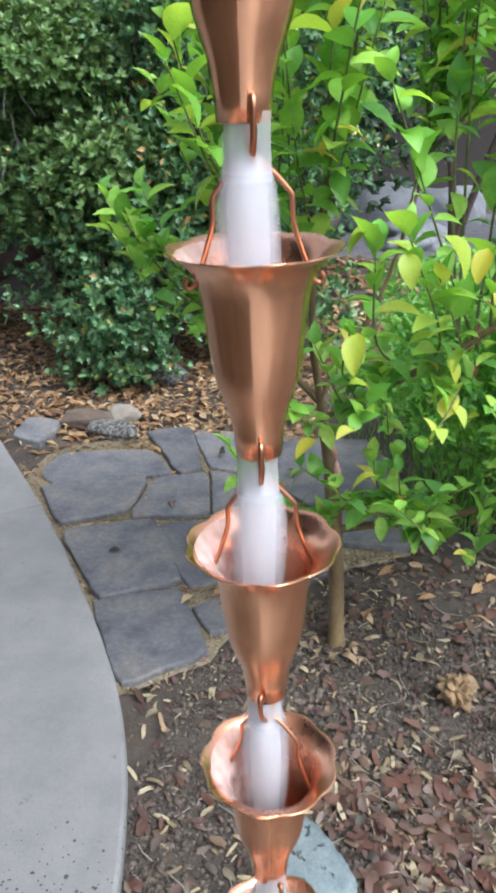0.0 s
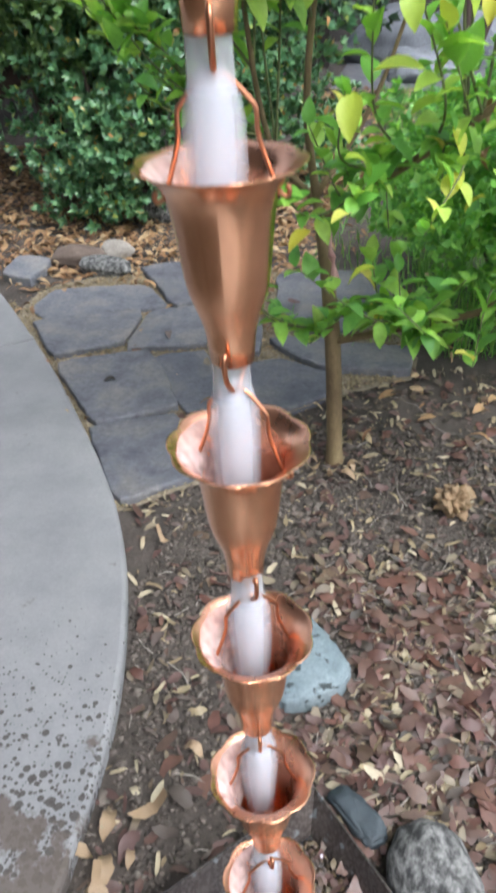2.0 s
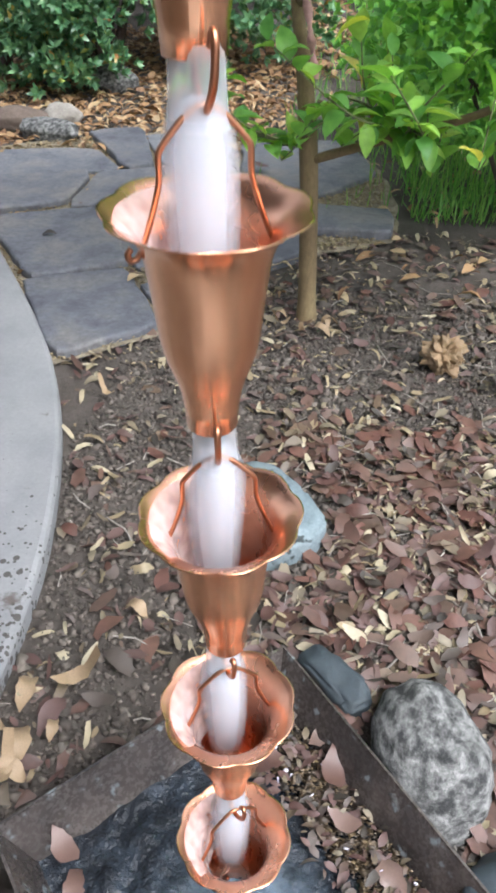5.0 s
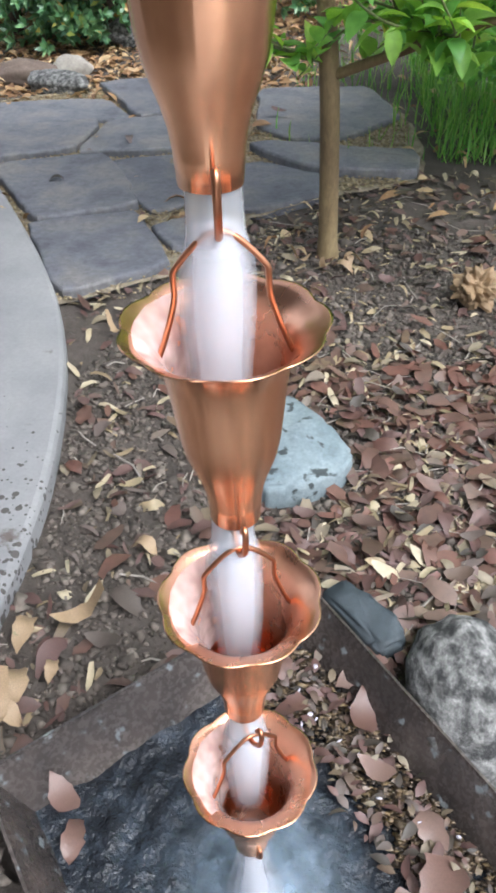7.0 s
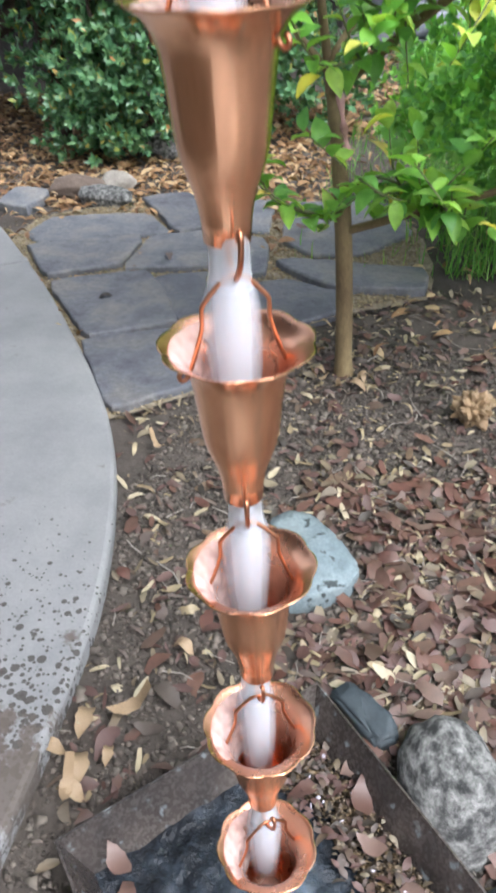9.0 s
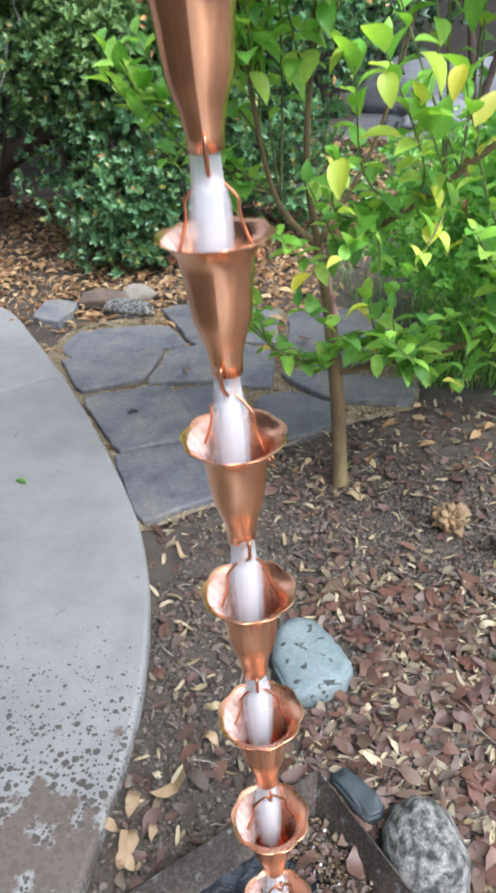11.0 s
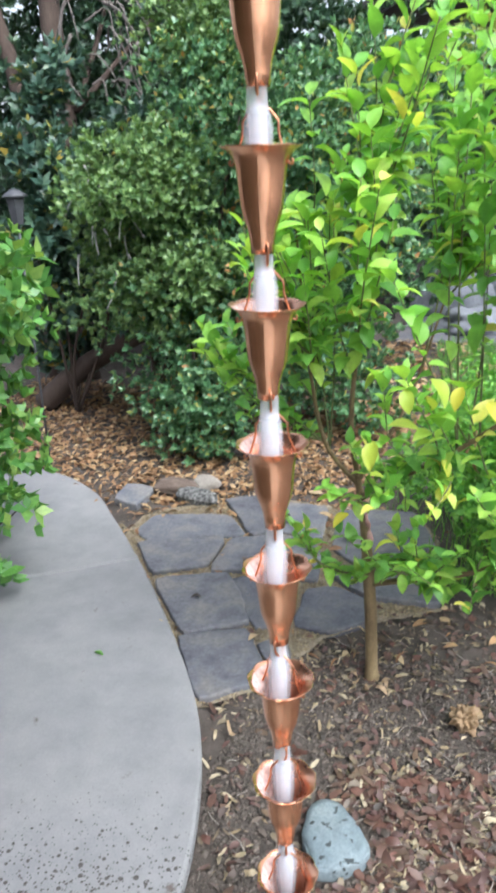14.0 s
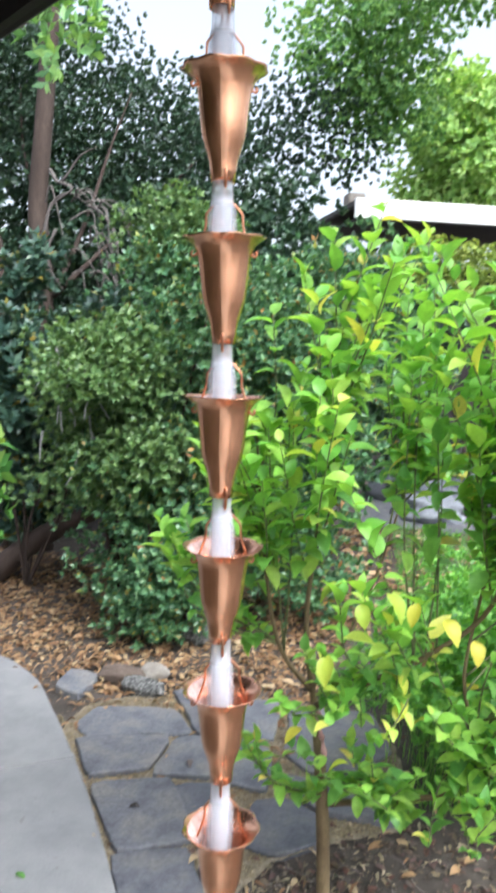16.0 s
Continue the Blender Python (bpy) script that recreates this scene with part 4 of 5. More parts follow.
rot, pos, size = ground_leaves(pick(2600, (-0.6, 3.4, 5.2, 8.6), lambda x, y: 0.9 if noise.noise(Vector((x * 1.3, y * 1.3, 5))) > 0.0 else 0.25), 0.06, 0.12, 0.05)
obj("dry_mulch", scatter_mesh("dry_mulch", LIT_T, rot, pos, size, MULCH), None, "dry tan leaves scattered over the back garden", "leaves", kind="stuff")


def chip_keep(x, y):
    if on_patio(x, y, 0.004) or on_stone(x, y) or in_basin(x, y, 0.02):
        return 0
    return 1.0


pts = pick(9000, (-1.3, 0.5, 2.2, 4.0), lambda x, y: chip_keep(x, y) * (1.0 if in_poly(x, y, BED) or x < np.interp(y, EY, EX) + 0.05 else 0.05))
n = len(pts)
obj("joint_chips", scatter_mesh("joint_chips", CLOD, rot_many(rng.uniform(0, 6.28, n), rng.uniform(-1, 1, n), rng.uniform(-1, 1, n)),
                                np.c_[pts, np.full(n, GZ + 0.012) + rng.uniform(0, 0.010, n)], np.c_[rng.uniform(0.006, 0.018, n), rng.uniform(0.005, 0.012, n), rng.uniform(0.003, 0.007, n)], CHIPS),
    None, "tan chips and dry debris in the joints of the path", "debris", kind="stuff")
pts = pick(27000, (-0.1, 1.35, 0.95, 2.75), chip_keep)
n = len(pts)
sz = rng.gamma(1.8, 0.0040, n) + 0.003
obj("soil_clods", scatter_mesh("soil_clods", CLOD, rot_many(rng.uniform(0, 6.28, n), rng.uniform(-1, 1, n), rng.uniform(-1, 1, n)),
                               np.c_[pts, np.array([ground_height(x, y) for x, y in pts]) + 0.001], sz[:, None] * np.array([[1.1, 1, 0.8]]), CLODS),
    None, "small grey-brown clods and pebbles on the soil", "soil", kind="stuff")

stick_list = []
for x, y in pick(420, (-0.1, 1.6, 1.1, 3.1), litter_keep):
    an, ln = rng.uniform(0, 6.28), rng.uniform(0.02, 0.11)
    z0_ = ground_height(x, y) + 0.008
    stick_list.append(([(x, y, z0_), (x + ln * 0.5 * math.cos(an), y + ln * 0.5 * math.sin(an), z0_ + rng.uniform(0, 0.012)), (x + ln * math.cos(an + 0.2), y + ln * math.sin(an + 0.2), z0_)], rng.uniform(0.0007, 0.002), 4))
obj("twig_litter", mesh_from("twig_litter", *tubes(stick_list), TANSTONE), None, "thin dry twigs scattered over the soil", "twigs", kind="stuff")

# single fallen leaves that lie apart
single = [mesh_from("fallen_leaf", *ragged_leaf(w, cu, 7, sd), LITTER_O, True) for w, cu, sd in ((0.46, 0.4, 61), (0.60, -0.25, 62), (0.26, 0.8, 63), (0.5, -0.4, 64))]


def fallen(x, y, size, yaw, kind, z=None, tiltx=0.0, tilty=0.0):
    ob = obj("fallen_leaf", single[kind], None, "dry curled fallen leaf", "leaf", group="fallen leaves")
    zz = ground_height(x, y) + 0.022 if z is None else z
    ob.matrix_basis = pose(x, y, zz, tiltx, tilty, yaw) @ Matrix.Diagonal((size, size, size, 1))
    return ob


pts = pick(150, (0.02, 1.2, 1.15, 2.6), litter_keep)
for i, (x, y) in enumerate(pts):
    fallen(x, y, rng.uniform(0.030, 0.054), rng.uniform(0, 360), i % 4, None, rng.normal(0, 12), rng.normal(0, 14))
for i in range(4):
    fallen(rng.uniform(0.06, 0.22), rng.uniform(1.15, 1.75), rng.uniform(0.05, 0.08), rng.uniform(0, 360), (0, 2, 3)[i % 3], None, rng.normal(0, 10), rng.normal(0, 10))
for x, y, s, a, k in ((-0.20, 3.0, 0.05, 30, 1), (-0.45, 3.28, 0.06, 200, 0), (0.05, 3.6, 0.06, 80, 1), (-0.52, 2.86, 0.05, 100, 0), (-0.35, 3.72, 0.06, 10, 3)):
    fallen(x, y, s, a, k, 0.026)
tan_leaf = [mesh_from("fallen_leaf", *ragged_leaf(w, cu, 8, sd), DRYBALL, True) for w, cu, sd in ((0.42, 0.9, 71), (0.34, -1.0, 72), (0.38, 1.1, 74))]
for i, (x, y, s, a) in enumerate(((0.062, 1.255, 0.075, 5), (0.100, 1.300, 0.080, -60), (0.050, 1.225, 0.070, 95), (0.098, 1.175, 0.072, 20), (0.090, 1.130, 0.065, 10), (0.115, 1.150, 0.070, 70), (0.13, 1.21, 0.045, 10), (-0.06, 2.06, 0.055, 60), (0.20, 1.46, 0.06, 60), (0.355, 2.475, 0.060, 250), (0.30, 2.475, 0.055, 120), (0.375, 2.51, 0.055, 300), (0.285, 2.52, 0.05, 80), (0.33, 2.46, 0.05, 190), (0.40, 2.49, 0.045, 20))):
    ob = obj("fallen_leaf", tan_leaf[i % 3], None, "curled golden-tan fallen leaf near the patio edge", "leaf", group="fallen leaves")
    ob.matrix_basis = pose(x, y, ground_height(x, y) + 0.024, 4, 8 - 5 * (i % 3), a) @ Matrix.Scale(s, 4)
# leaves and debris that drifted into the basin
pink_single = [mesh_from("fallen_leaf", *ragged_leaf(w, cu, 8, sd), PINKLEAF_O, True) for w, cu, sd in ((0.56, 0.35, 81), (0.60, -0.3, 82), (0.5, 0.5, 83))]
for i, (x, y, size_, yaw_) in enumerate(((0.655, 1.105, 0.095, 160), (0.55, 1.228, 0.060, 20), (0.235, 1.010, 0.055, 10), (0.618, 1.150, 0.062, 200), (0.222, 1.066, 0.055, 60), (0.44, 1.285, 0.066, 40), (0.472, 1.262, 0.055, 120),
                                          (0.60, 1.055, 0.065, 190), (0.655, 1.045, 0.060, 240), (0.50, 1.290, 0.050, 300), (0.585, 1.180, 0.050, 80), (0.625, 0.985, 0.060, 15))):
    ob = obj("fallen_leaf", pink_single[i % 3], None, "wet pink leaf drifted into the steel basin", "leaf", group="fallen leaves")
    ob.matrix_basis = pose(x, y, -0.026, 10 - 4 * (i % 4), 6, yaw_) @ Matrix.Scale(size_, 4)
pts = pick(2600, (0.38, 0.78, 0.8, 1.36), lambda x, y: 1.0 if in_basin(x, y, -0.055) and x + y > 1.675 + 0.04 * noise.noise(Vector((x * 20, y * 20, 0))) else 0)
n = len(pts)
depth_in = np.clip((np.abs(pts[:, 0] - BC[0]) + np.abs(pts[:, 1] - BC[1])) / BH - 0.8, 0, 1)
obj("basin_debris", scatter_mesh("basin_debris", CLOD, rot_many(rng.uniform(0, 6.28, n), rng.uniform(-1, 1, n), rng.uniform(-1, 1, n)),
                                 np.c_[pts, -0.040 + depth_in * 0.28 * 0.3 + rng.uniform(0, 0.008, n)], (rng.gamma(2.0, 0.0024, n) + 0.002)[:, None] * np.array([[1.5, 0.8, 0.35]]), DEBRIS),
    None, "gold-brown grit and seed debris in the basin", "debris", kind="stuff")
for i, (x, y) in enumerate(pick(16, (0.4, 0.66, 0.95, 1.33), lambda x, y: 1.0 if in_basin(x, y, -0.06) and x + y > 1.63 else 0)):
    bm = bmesh.new()
    bmesh.ops.create_icosphere(bm, subdivisions=1, radius=1.0)
    bmesh.ops.transform(bm, matrix=pose(x, y, -0.026, 10 * i, 7 * i, 40 * i) @ Matrix.Diagonal((0.005, 0.0035, 0.0012, 1)), verts=bm.verts)
    tagged(part("petal", bm, PETAL, None, "small pale lilac petal on the debris", True), category="petal", group="petals in the basin")

# dry crumpled husk
husk = tagged(new("dry_husk"), "crumpled ball of golden dry leaves on the soil", "dry leaves")
husk.matrix_basis = pose(0.700, 2.365, -0.016) @ Matrix.Scale(1.35, 4)
hrng = np.random.default_rng(9)
husk_leaf = mesh_from("husk_leaf", *leaf_shape(0.75, 0.25, -1.0, 8), DRYBALL, True)
bm = bmesh.new()
bmesh.ops.create_icosphere(bm, subdivisions=4, radius=0.034)
for v_ in bm.verts:
    q = v_.co.normalized()
    fold_ = abs(noise.noise(q * 2.2)) * 1.0 + abs(noise.noise(q * 4.5 + Vector((3, 1, 2)))) * 0.25
    v_.co = Vector((v_.co.x * (0.72 + fold_), v_.co.y * (0.72 + fold_), v_.co.z * (0.70 + fold_) + 0.022))
part("crumpled_core", bm, DRYBALL, husk)
for i in range(6):
    ob = obj("husk_leaf", husk_leaf, husk)
    yaw = i * 137.5
    ob.matrix_local = pose(0, 0, 0.0, 0, 0, yaw) @ pose(0, hrng.uniform(0.018, 0.030), 0.004, hrng.uniform(60, 120), hrng.uniform(-30, 30), hrng.uniform(-40, 40)) @ Matrix.Diagonal((0.036, hrng.uniform(0.028, 0.045), 0.036, 1))

rot, pos, size = ground_leaves(pick(240, (0.40, 0.76, 0.82, 1.36), lambda x, y: 1.0 if in_basin(x, y, -0.05) and x + y > 1.66 else 0), 0.010, 0.030, 0.012, -0.036)
obj("basin_litter", scatter_mesh("basin_litter", LIT_T, rot, pos, size, LITTER), None, "wet brown and pink leaves drifted in the basin", "leaves", kind="stuff")

# ---- citrus tree ----
LEAN = 0.022  # all growth leans a little


def leaned(p):
    return (p[0] + LEAN * p[2], p[1], p[2])


tree = tagged(new("citrus_tree"), "young citrus tree with bright green and some yellow leaves", "tree")
T = [((0.335, 2.545, -0.05), (0.325, 2.53, 0.2), (0.312, 2.51, 0.42), (0.285, 2.54, 0.6), (0.245, 2.585, 0.78), (0.22, 2.52, 1.05), (0.25, 2.46, 1.4), (0.28, 2.42, 1.8)),
     ((0.312, 2.51, 0.42), (0.50, 2.46, 0.50), (0.714, 2.425, 0.59), (0.80, 2.40, 0.74), (0.74, 2.38, 1.0), (0.78, 2.36, 1.35)),
     ((0.26, 2.575, 0.74), (0.42, 2.48, 0.88), (0.62, 2.40, 1.04), (0.80, 2.34, 1.25), (0.86, 2.3, 1.6)),
     ((0.245, 2.585, 0.78), (0.12, 2.56, 0.95), (0.08, 2.45, 1.3), (0.05, 2.4, 1.7)),
     ((0.24, 2.57, 0.8), (0.38, 2.75, 1.05), (0.5, 2.85, 1.5))]
T = [[leaned(q) for q in limb] for limb in T]
v, f = tube(spline(T[0], 6), list(np.interp(np.linspace(0, 1, 43), [0, 0.05, 0.35, 0.6, 1], [0.033, 0.024, 0.022, 0.011, 0.004])), 12)
obj("trunk", mesh_from("trunk", v, f, BARK, True), tree)
for limb, r0 in zip(T[1:], (0.012, 0.013, 0.010, 0.009)):
    p = spline(limb, 6)
    v, f = tube(p, list(np.linspace(r0, r0 * 0.35, len(p))), 8)
    obj("branch", mesh_from("branch", v, f, BARK, True), tree)
limb_pts = [q for limb in T for q in spline(limb, 6) if q.z > 0.75]
LEAFT = [leaf_shape(w, fo, cu, 5) for w, fo, cu in ((0.56, 0.2, 0.22), (0.62, 0.14, 0.32), (0.50, 0.25, 0.12))]
leaf_meshes = [mesh_from("leaf", *t, LEAF, True) for t in LEAFT]
twigs, leaves = [], []
shoot_tops = []
srng = np.random.default_rng(21)
for i in range(105):
    x = srng.uniform(0.0, 1.35)
    y = srng.uniform(1.98, 2.95)
    top = 2.38 - 0.55 * abs(x - 0.5) - 0.25 * abs(y - 2.35) - abs(srng.normal(0, 0.38))
    if x < 0.12:
        top = min(top, 1.75)
    shoot_tops.append((x, y, max(0.75, top)))
shoot_tops += [(-0.36, 2.58, 1.26), (-0.30, 2.55, 1.22), (-0.38, 2.62, 1.34), (-0.34, 2.60, 1.30), (-0.27, 2.62, 1.36), (-0.20, 2.55, 1.20), (-0.16, 2.55, 1.10), (-0.25, 2.7, 1.62), (-0.12, 2.7, 1.75), (0.02, 2.4, 0.72), (0.05, 2.42, 0.62), (0.10, 2.36, 0.70), (0.62, 2.50, 0.50),
               (0.60, 2.45, 0.42), (0.55, 2.40, 0.56), (0.70, 2.42, 0.46), (0.40, 2.02, 1.32), (0.45, 2.02, 1.36), (0.52, 2.1, 1.25), (0.6, 2.15, 1.3), (0.36, 2.05, 1.15), (0.41, 2.4, 2.40), (0.26, 2.4, 2.32), (0.54, 2.4, 2.31),
               (0.17, 2.4, 2.22), (0.08, 2.42, 2.08), (0.74, 2.4, 2.2), (0.2, 2.1, 1.72), (0.3, 2.12, 1.85), (0.14, 2.15, 1.6), (0.62, 2.2, 1.9), (0.72, 2.15, 1.75), (0.85, 2.2, 1.9), (0.95, 2.3, 2.0)]
for i in range(24):
    shoot_tops.append((srng.uniform(0.14, 1.15), srng.uniform(2.15, 2.62), srng.uniform(0.40, 0.74)))
for i in range(20):
    shoot_tops.append((srng.uniform(0.1, 1.15), srng.uniform(2.1, 2.5), srng.uniform(0.76, 1.05)))
for tp in shoot_tops:
    tip = Vector(leaned(tp))
    below = [q for q in limb_pts if q.z < tip.z - 0.15 or (tip.z < 1.06 and q.z < 1.0)] or [min(limb_pts, key=lambda q: (q - tip).length)]
    start = min(below, key=lambda q: (q.xy - tip.xy).length + 0.25 * abs((tip.z - q.z) - 0.5))
    if tip.z < 0.75:
        start = Vector((0.31, 2.51, 0.45)) if tip.x < 0.2 else (Vector((0.55, 2.45, 0.52)) if tip.x < 0.66 else Vector((0.80, 2.41, 0.72)))
    bend = start.lerp(tip, 0.5) + Vector((srng.normal(0, 0.03), srng.normal(0, 0.03), -0.05 if tip.z > start.z else 0.06))
    pts_ = spline([start, bend, tip], 8)
    twigs.append((pts_, list(np.linspace(0.0042, 0.0014, len(pts_))), 5))
    length = sum((pts_[j + 1] - pts_[j]).length for j in range(len(pts_) - 1))
    cnt = int(7 + (21 if tip.z > 1.15 else 26) * min(1.0, length))
    for j in range(cnt):
        t = 1 - (j / cnt) ** 1.15 * min(0.92, 0.62 / max(length, 0.2))
        s = t * (len(pts_) - 1)
        a, b = pts_[int(min(s, len(pts_) - 2))], pts_[int(min(s, len(pts_) - 2)) + 1]
        q = a.lerp(b, s - int(min(s, len(pts_) - 2)))
        yaw = j * 137.5 + srng.uniform(-25, 25)
        lift = srng.normal(38, 24) if t > 0.7 else srng.normal(5, 30)
        leaves.append((q, yaw, lift, srng.uniform(-25, 25), srng.uniform(0.055, 0.105) * (0.75 if t > 0.97 else 1.0) * (0.8 if q.z < 1.15 else 1.0)))
for tp_, tr_, tn_ in twigs:
    obj("twig", mesh_from("twig", *tube(tp_, tr_, tn_), TWIG, True), tree)
leaves.sort(key=lambda l: l[0].y + 0.15 * abs(l[0].x - 0.4))
for i, (q, yaw, lift, roll, size) in enumerate(leaves[:300]):
    ob = obj("leaf", leaf_meshes[i % 3], tree)
    ob.matrix_local = Matrix.Translation(q) @ pose(0, 0, 0, 0, 0, yaw) @ pose(0, 0, 0, lift, roll, 0) @ Matrix.Diagonal((size, size, size, 1))
rest = leaves[300:]
for k in range(3):
    sub = rest[k::3]
    rot = rot_many(np.radians([l[1] for l in sub]), np.radians([l[2] for l in sub]), np.radians([l[3] for l in sub]))
    tagged(obj("crown", scatter_mesh("crown", LEAFT[k], rot, np.array([l[0] for l in sub]), np.array([l[4] for l in sub]), LEAF_J, True), tree), kind="stuff")


# ---- shrubs, hedge and trees behind ----
def lumpy(n, center, radii, seed, shell=0.35, lump=0.3, gen=None):
    """Points in the outer shell of an uneven volume, with their outward direction."""
    g = np.random.default_rng(seed)
    pos, nor = [], []
    while len(pos) < n:
        d = g.normal(size=3)
        d /= np.linalg.norm(d)
        w = noise.noise(Vector(d * 1.8) + Vector((seed, seed * 2, 0))) * lump + noise.noise(Vector(d * 4.5) + Vector((0, seed, 3))) * lump * 0.7
        r = (1 + w) * (1 - shell * g.random() ** 1.6)
        p = np.array(center) + d * r * np.array(radii)
        if p[2] < 0.02:
            continue
        pos.append(p)
        nor.append(d)
    return np.array(pos), np.array(nor)


def rosettes(pos, nor, per, size, seed, spread=0.75):
    """Leaves in whorls round points, opening outwards and up."""
    g = np.random.default_rng(seed)
    n = len(pos)
    axis = nor + np.array([0, 0, 0.55]) + g.normal(0, 0.25, (n, 3))
    axis /= np.linalg.norm(axis, axis=1)[:, None]
    ref = np.cross(axis, np.array([0.3, 0.2, 0.9]))
    ref /= np.linalg.norm(ref, axis=1)[:, None]
    oth = np.cross(axis, ref)
    mats, ps, ss = [], [], []
    for k in range(per):
        a = 2 * np.pi * k / per + g.uniform(0, 0.6, n)
        out = ref * np.cos(a)[:, None] + oth * np.sin(a)[:, None]
        s = g.uniform(0.35, 1.1, n)[:, None] * spread
        y = axis * (1 - s * 0.6) + out * s
        y /= np.linalg.norm(y, axis=1)[:, None]
        x = np.cross(y, axis)
        x /= np.linalg.norm(x, axis=1)[:, None] + 1e-9
        z = np.cross(x, y)
        mats.append(np.stack([x, y, z], -1))
        ps.append(pos)
        ss.append(g.uniform(0.65, 1.1, n) * size)
    return np.concatenate(mats), np.concatenate(ps), np.concatenate(ss)


def stems(base, tips, r0, seed, wig=0.1, n=7):
    g = np.random.default_rng(seed)
    res = []
    for t in tips:
        b, t = Vector(base), Vector(t)
        m1, m2 = b.lerp(t, 0.35) + Vector(g.normal(0, wig, 3)), b.lerp(t, 0.7) + Vector(g.normal(0, wig, 3))
        p = spline([b, m1, m2, t], 6)
        res.append((p, list(np.linspace(r0, r0 * 0.25, len(p))), n))
    return res


def bush(name, label, blobs, base, stem_tips, leaf, size, per, template, seed, bark=OLDBARK_SHADED, r0=0.03, category="bush", spread=0.75):
    """A shrub or tree: stems and a crown of many whorled leaves; blobs are (centre, radii, whorls)."""
    ob = tagged(new(name), label, category)
    v, f = tubes(stems(base, stem_tips, r0, seed, 0.06 + r0))
    obj("trunk", mesh_from("trunk", v, f, bark, True), ob)
    mm, pp, ss = [], [], []
    for i, (c, r, n) in enumerate(blobs):
        c = leaned(c)
        p, nrm = lumpy(n, c, r, seed + i * 3, 0.45, 0.35)
        a, b, d = rosettes(p, nrm, per, size, seed + i, spread)
        mm.append(a), pp.append(b), ss.append(d)
    crown = obj("crown", scatter_mesh("crown", template, np.concatenate(mm), np.concatenate(pp), np.concatenate(ss), leaf), ob)
    tagged(crown, kind="stuff")
    return ob


def clumps(center, radii, count, each, seed, r=(0.28, 0.5)):
    """Many small leaf clumps spread unevenly through a crown."""
    g = np.random.default_rng(seed)
    res = []
    for _ in range(count):
        q = g.normal(size=3)
        q *= g.random() ** 0.45 / np.linalg.norm(q)
        s = g.uniform(*r)
        res.append((tuple(np.array(center) + q * np.array(radii)), (s * 1.25, s, s * 0.7), int(each * (s / r[1]) ** 2) + 4))
    return res


bush("hedge_bush", "dense dark green evergreen bush with a few yellow leaves",
     clumps((-1.25, 5.0, 0.95), (0.75, 0.45, 0.85), 40, 105, 5, (0.22, 0.42)) + clumps((-0.6, 5.35, 1.0), (0.55, 0.4, 0.95), 34, 105, 6, (0.22, 0.42)) + clumps((-0.9, 5.2, 2.0), (0.85, 0.45, 0.75), 36, 105, 7, (0.22, 0.42))
     + clumps((-0.3, 5.8, 2.0), (0.6, 0.4, 0.9), 26, 95, 8, (0.22, 0.42)) + clumps((-1.2, 4.62, 0.35), (0.45, 0.2, 0.25), 14, 80, 9, (0.14, 0.26)),
     (-1.1, 5.1, -0.05), [(-1.6, 4.9, 1.2), (-0.7, 5.2, 1.5), (-1.0, 5.0, 2.2), (-0.4, 5.5, 1.9), (-1.3, 4.7, 0.8)], HEDGE, 0.060, 8, TINY, 5)
fresh = bush("fresh_bush", "lighter green evergreen bush with fresh growth",
     clumps((-1.62, 4.75, 1.75), (0.4, 0.28, 0.42), 20, 95, 31, (0.18, 0.32)) + clumps((-1.8, 4.85, 1.25), (0.38, 0.25, 0.4), 14, 85, 32, (0.18, 0.32)) + clumps((-1.35, 4.75, 1.2), (0.3, 0.25, 0.4), 10, 85, 33, (0.16, 0.3)) + clumps((-1.42, 5.45, 2.72), (0.34, 0.2, 0.34), 16, 90, 34, (0.16, 0.28)),
     (-1.65, 4.95, -0.05), [(-1.7, 4.8, 1.7), (-1.9, 4.9, 1.4), (-1.4, 4.8, 1.2), (-1.45, 5.4, 2.7)], HEDGE_LT, 0.060, 8, TINY, 31)
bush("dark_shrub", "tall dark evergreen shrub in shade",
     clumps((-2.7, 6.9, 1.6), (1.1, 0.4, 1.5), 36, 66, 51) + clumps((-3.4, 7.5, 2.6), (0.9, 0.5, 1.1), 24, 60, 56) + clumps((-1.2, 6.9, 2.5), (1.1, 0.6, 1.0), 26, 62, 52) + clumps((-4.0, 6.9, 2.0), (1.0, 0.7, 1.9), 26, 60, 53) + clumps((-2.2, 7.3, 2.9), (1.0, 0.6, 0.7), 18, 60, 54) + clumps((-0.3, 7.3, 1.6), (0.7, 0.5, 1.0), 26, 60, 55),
     (-2.2, 6.9, -0.05), [(-2.6, 6.6, 1.5), (-1.2, 6.9, 2.4), (-3.6, 6.6, 2.0), (-0.3, 7.1, 2.2)], SHADELEAF, 0.10, 8, TINY, 51, r0=0.05)
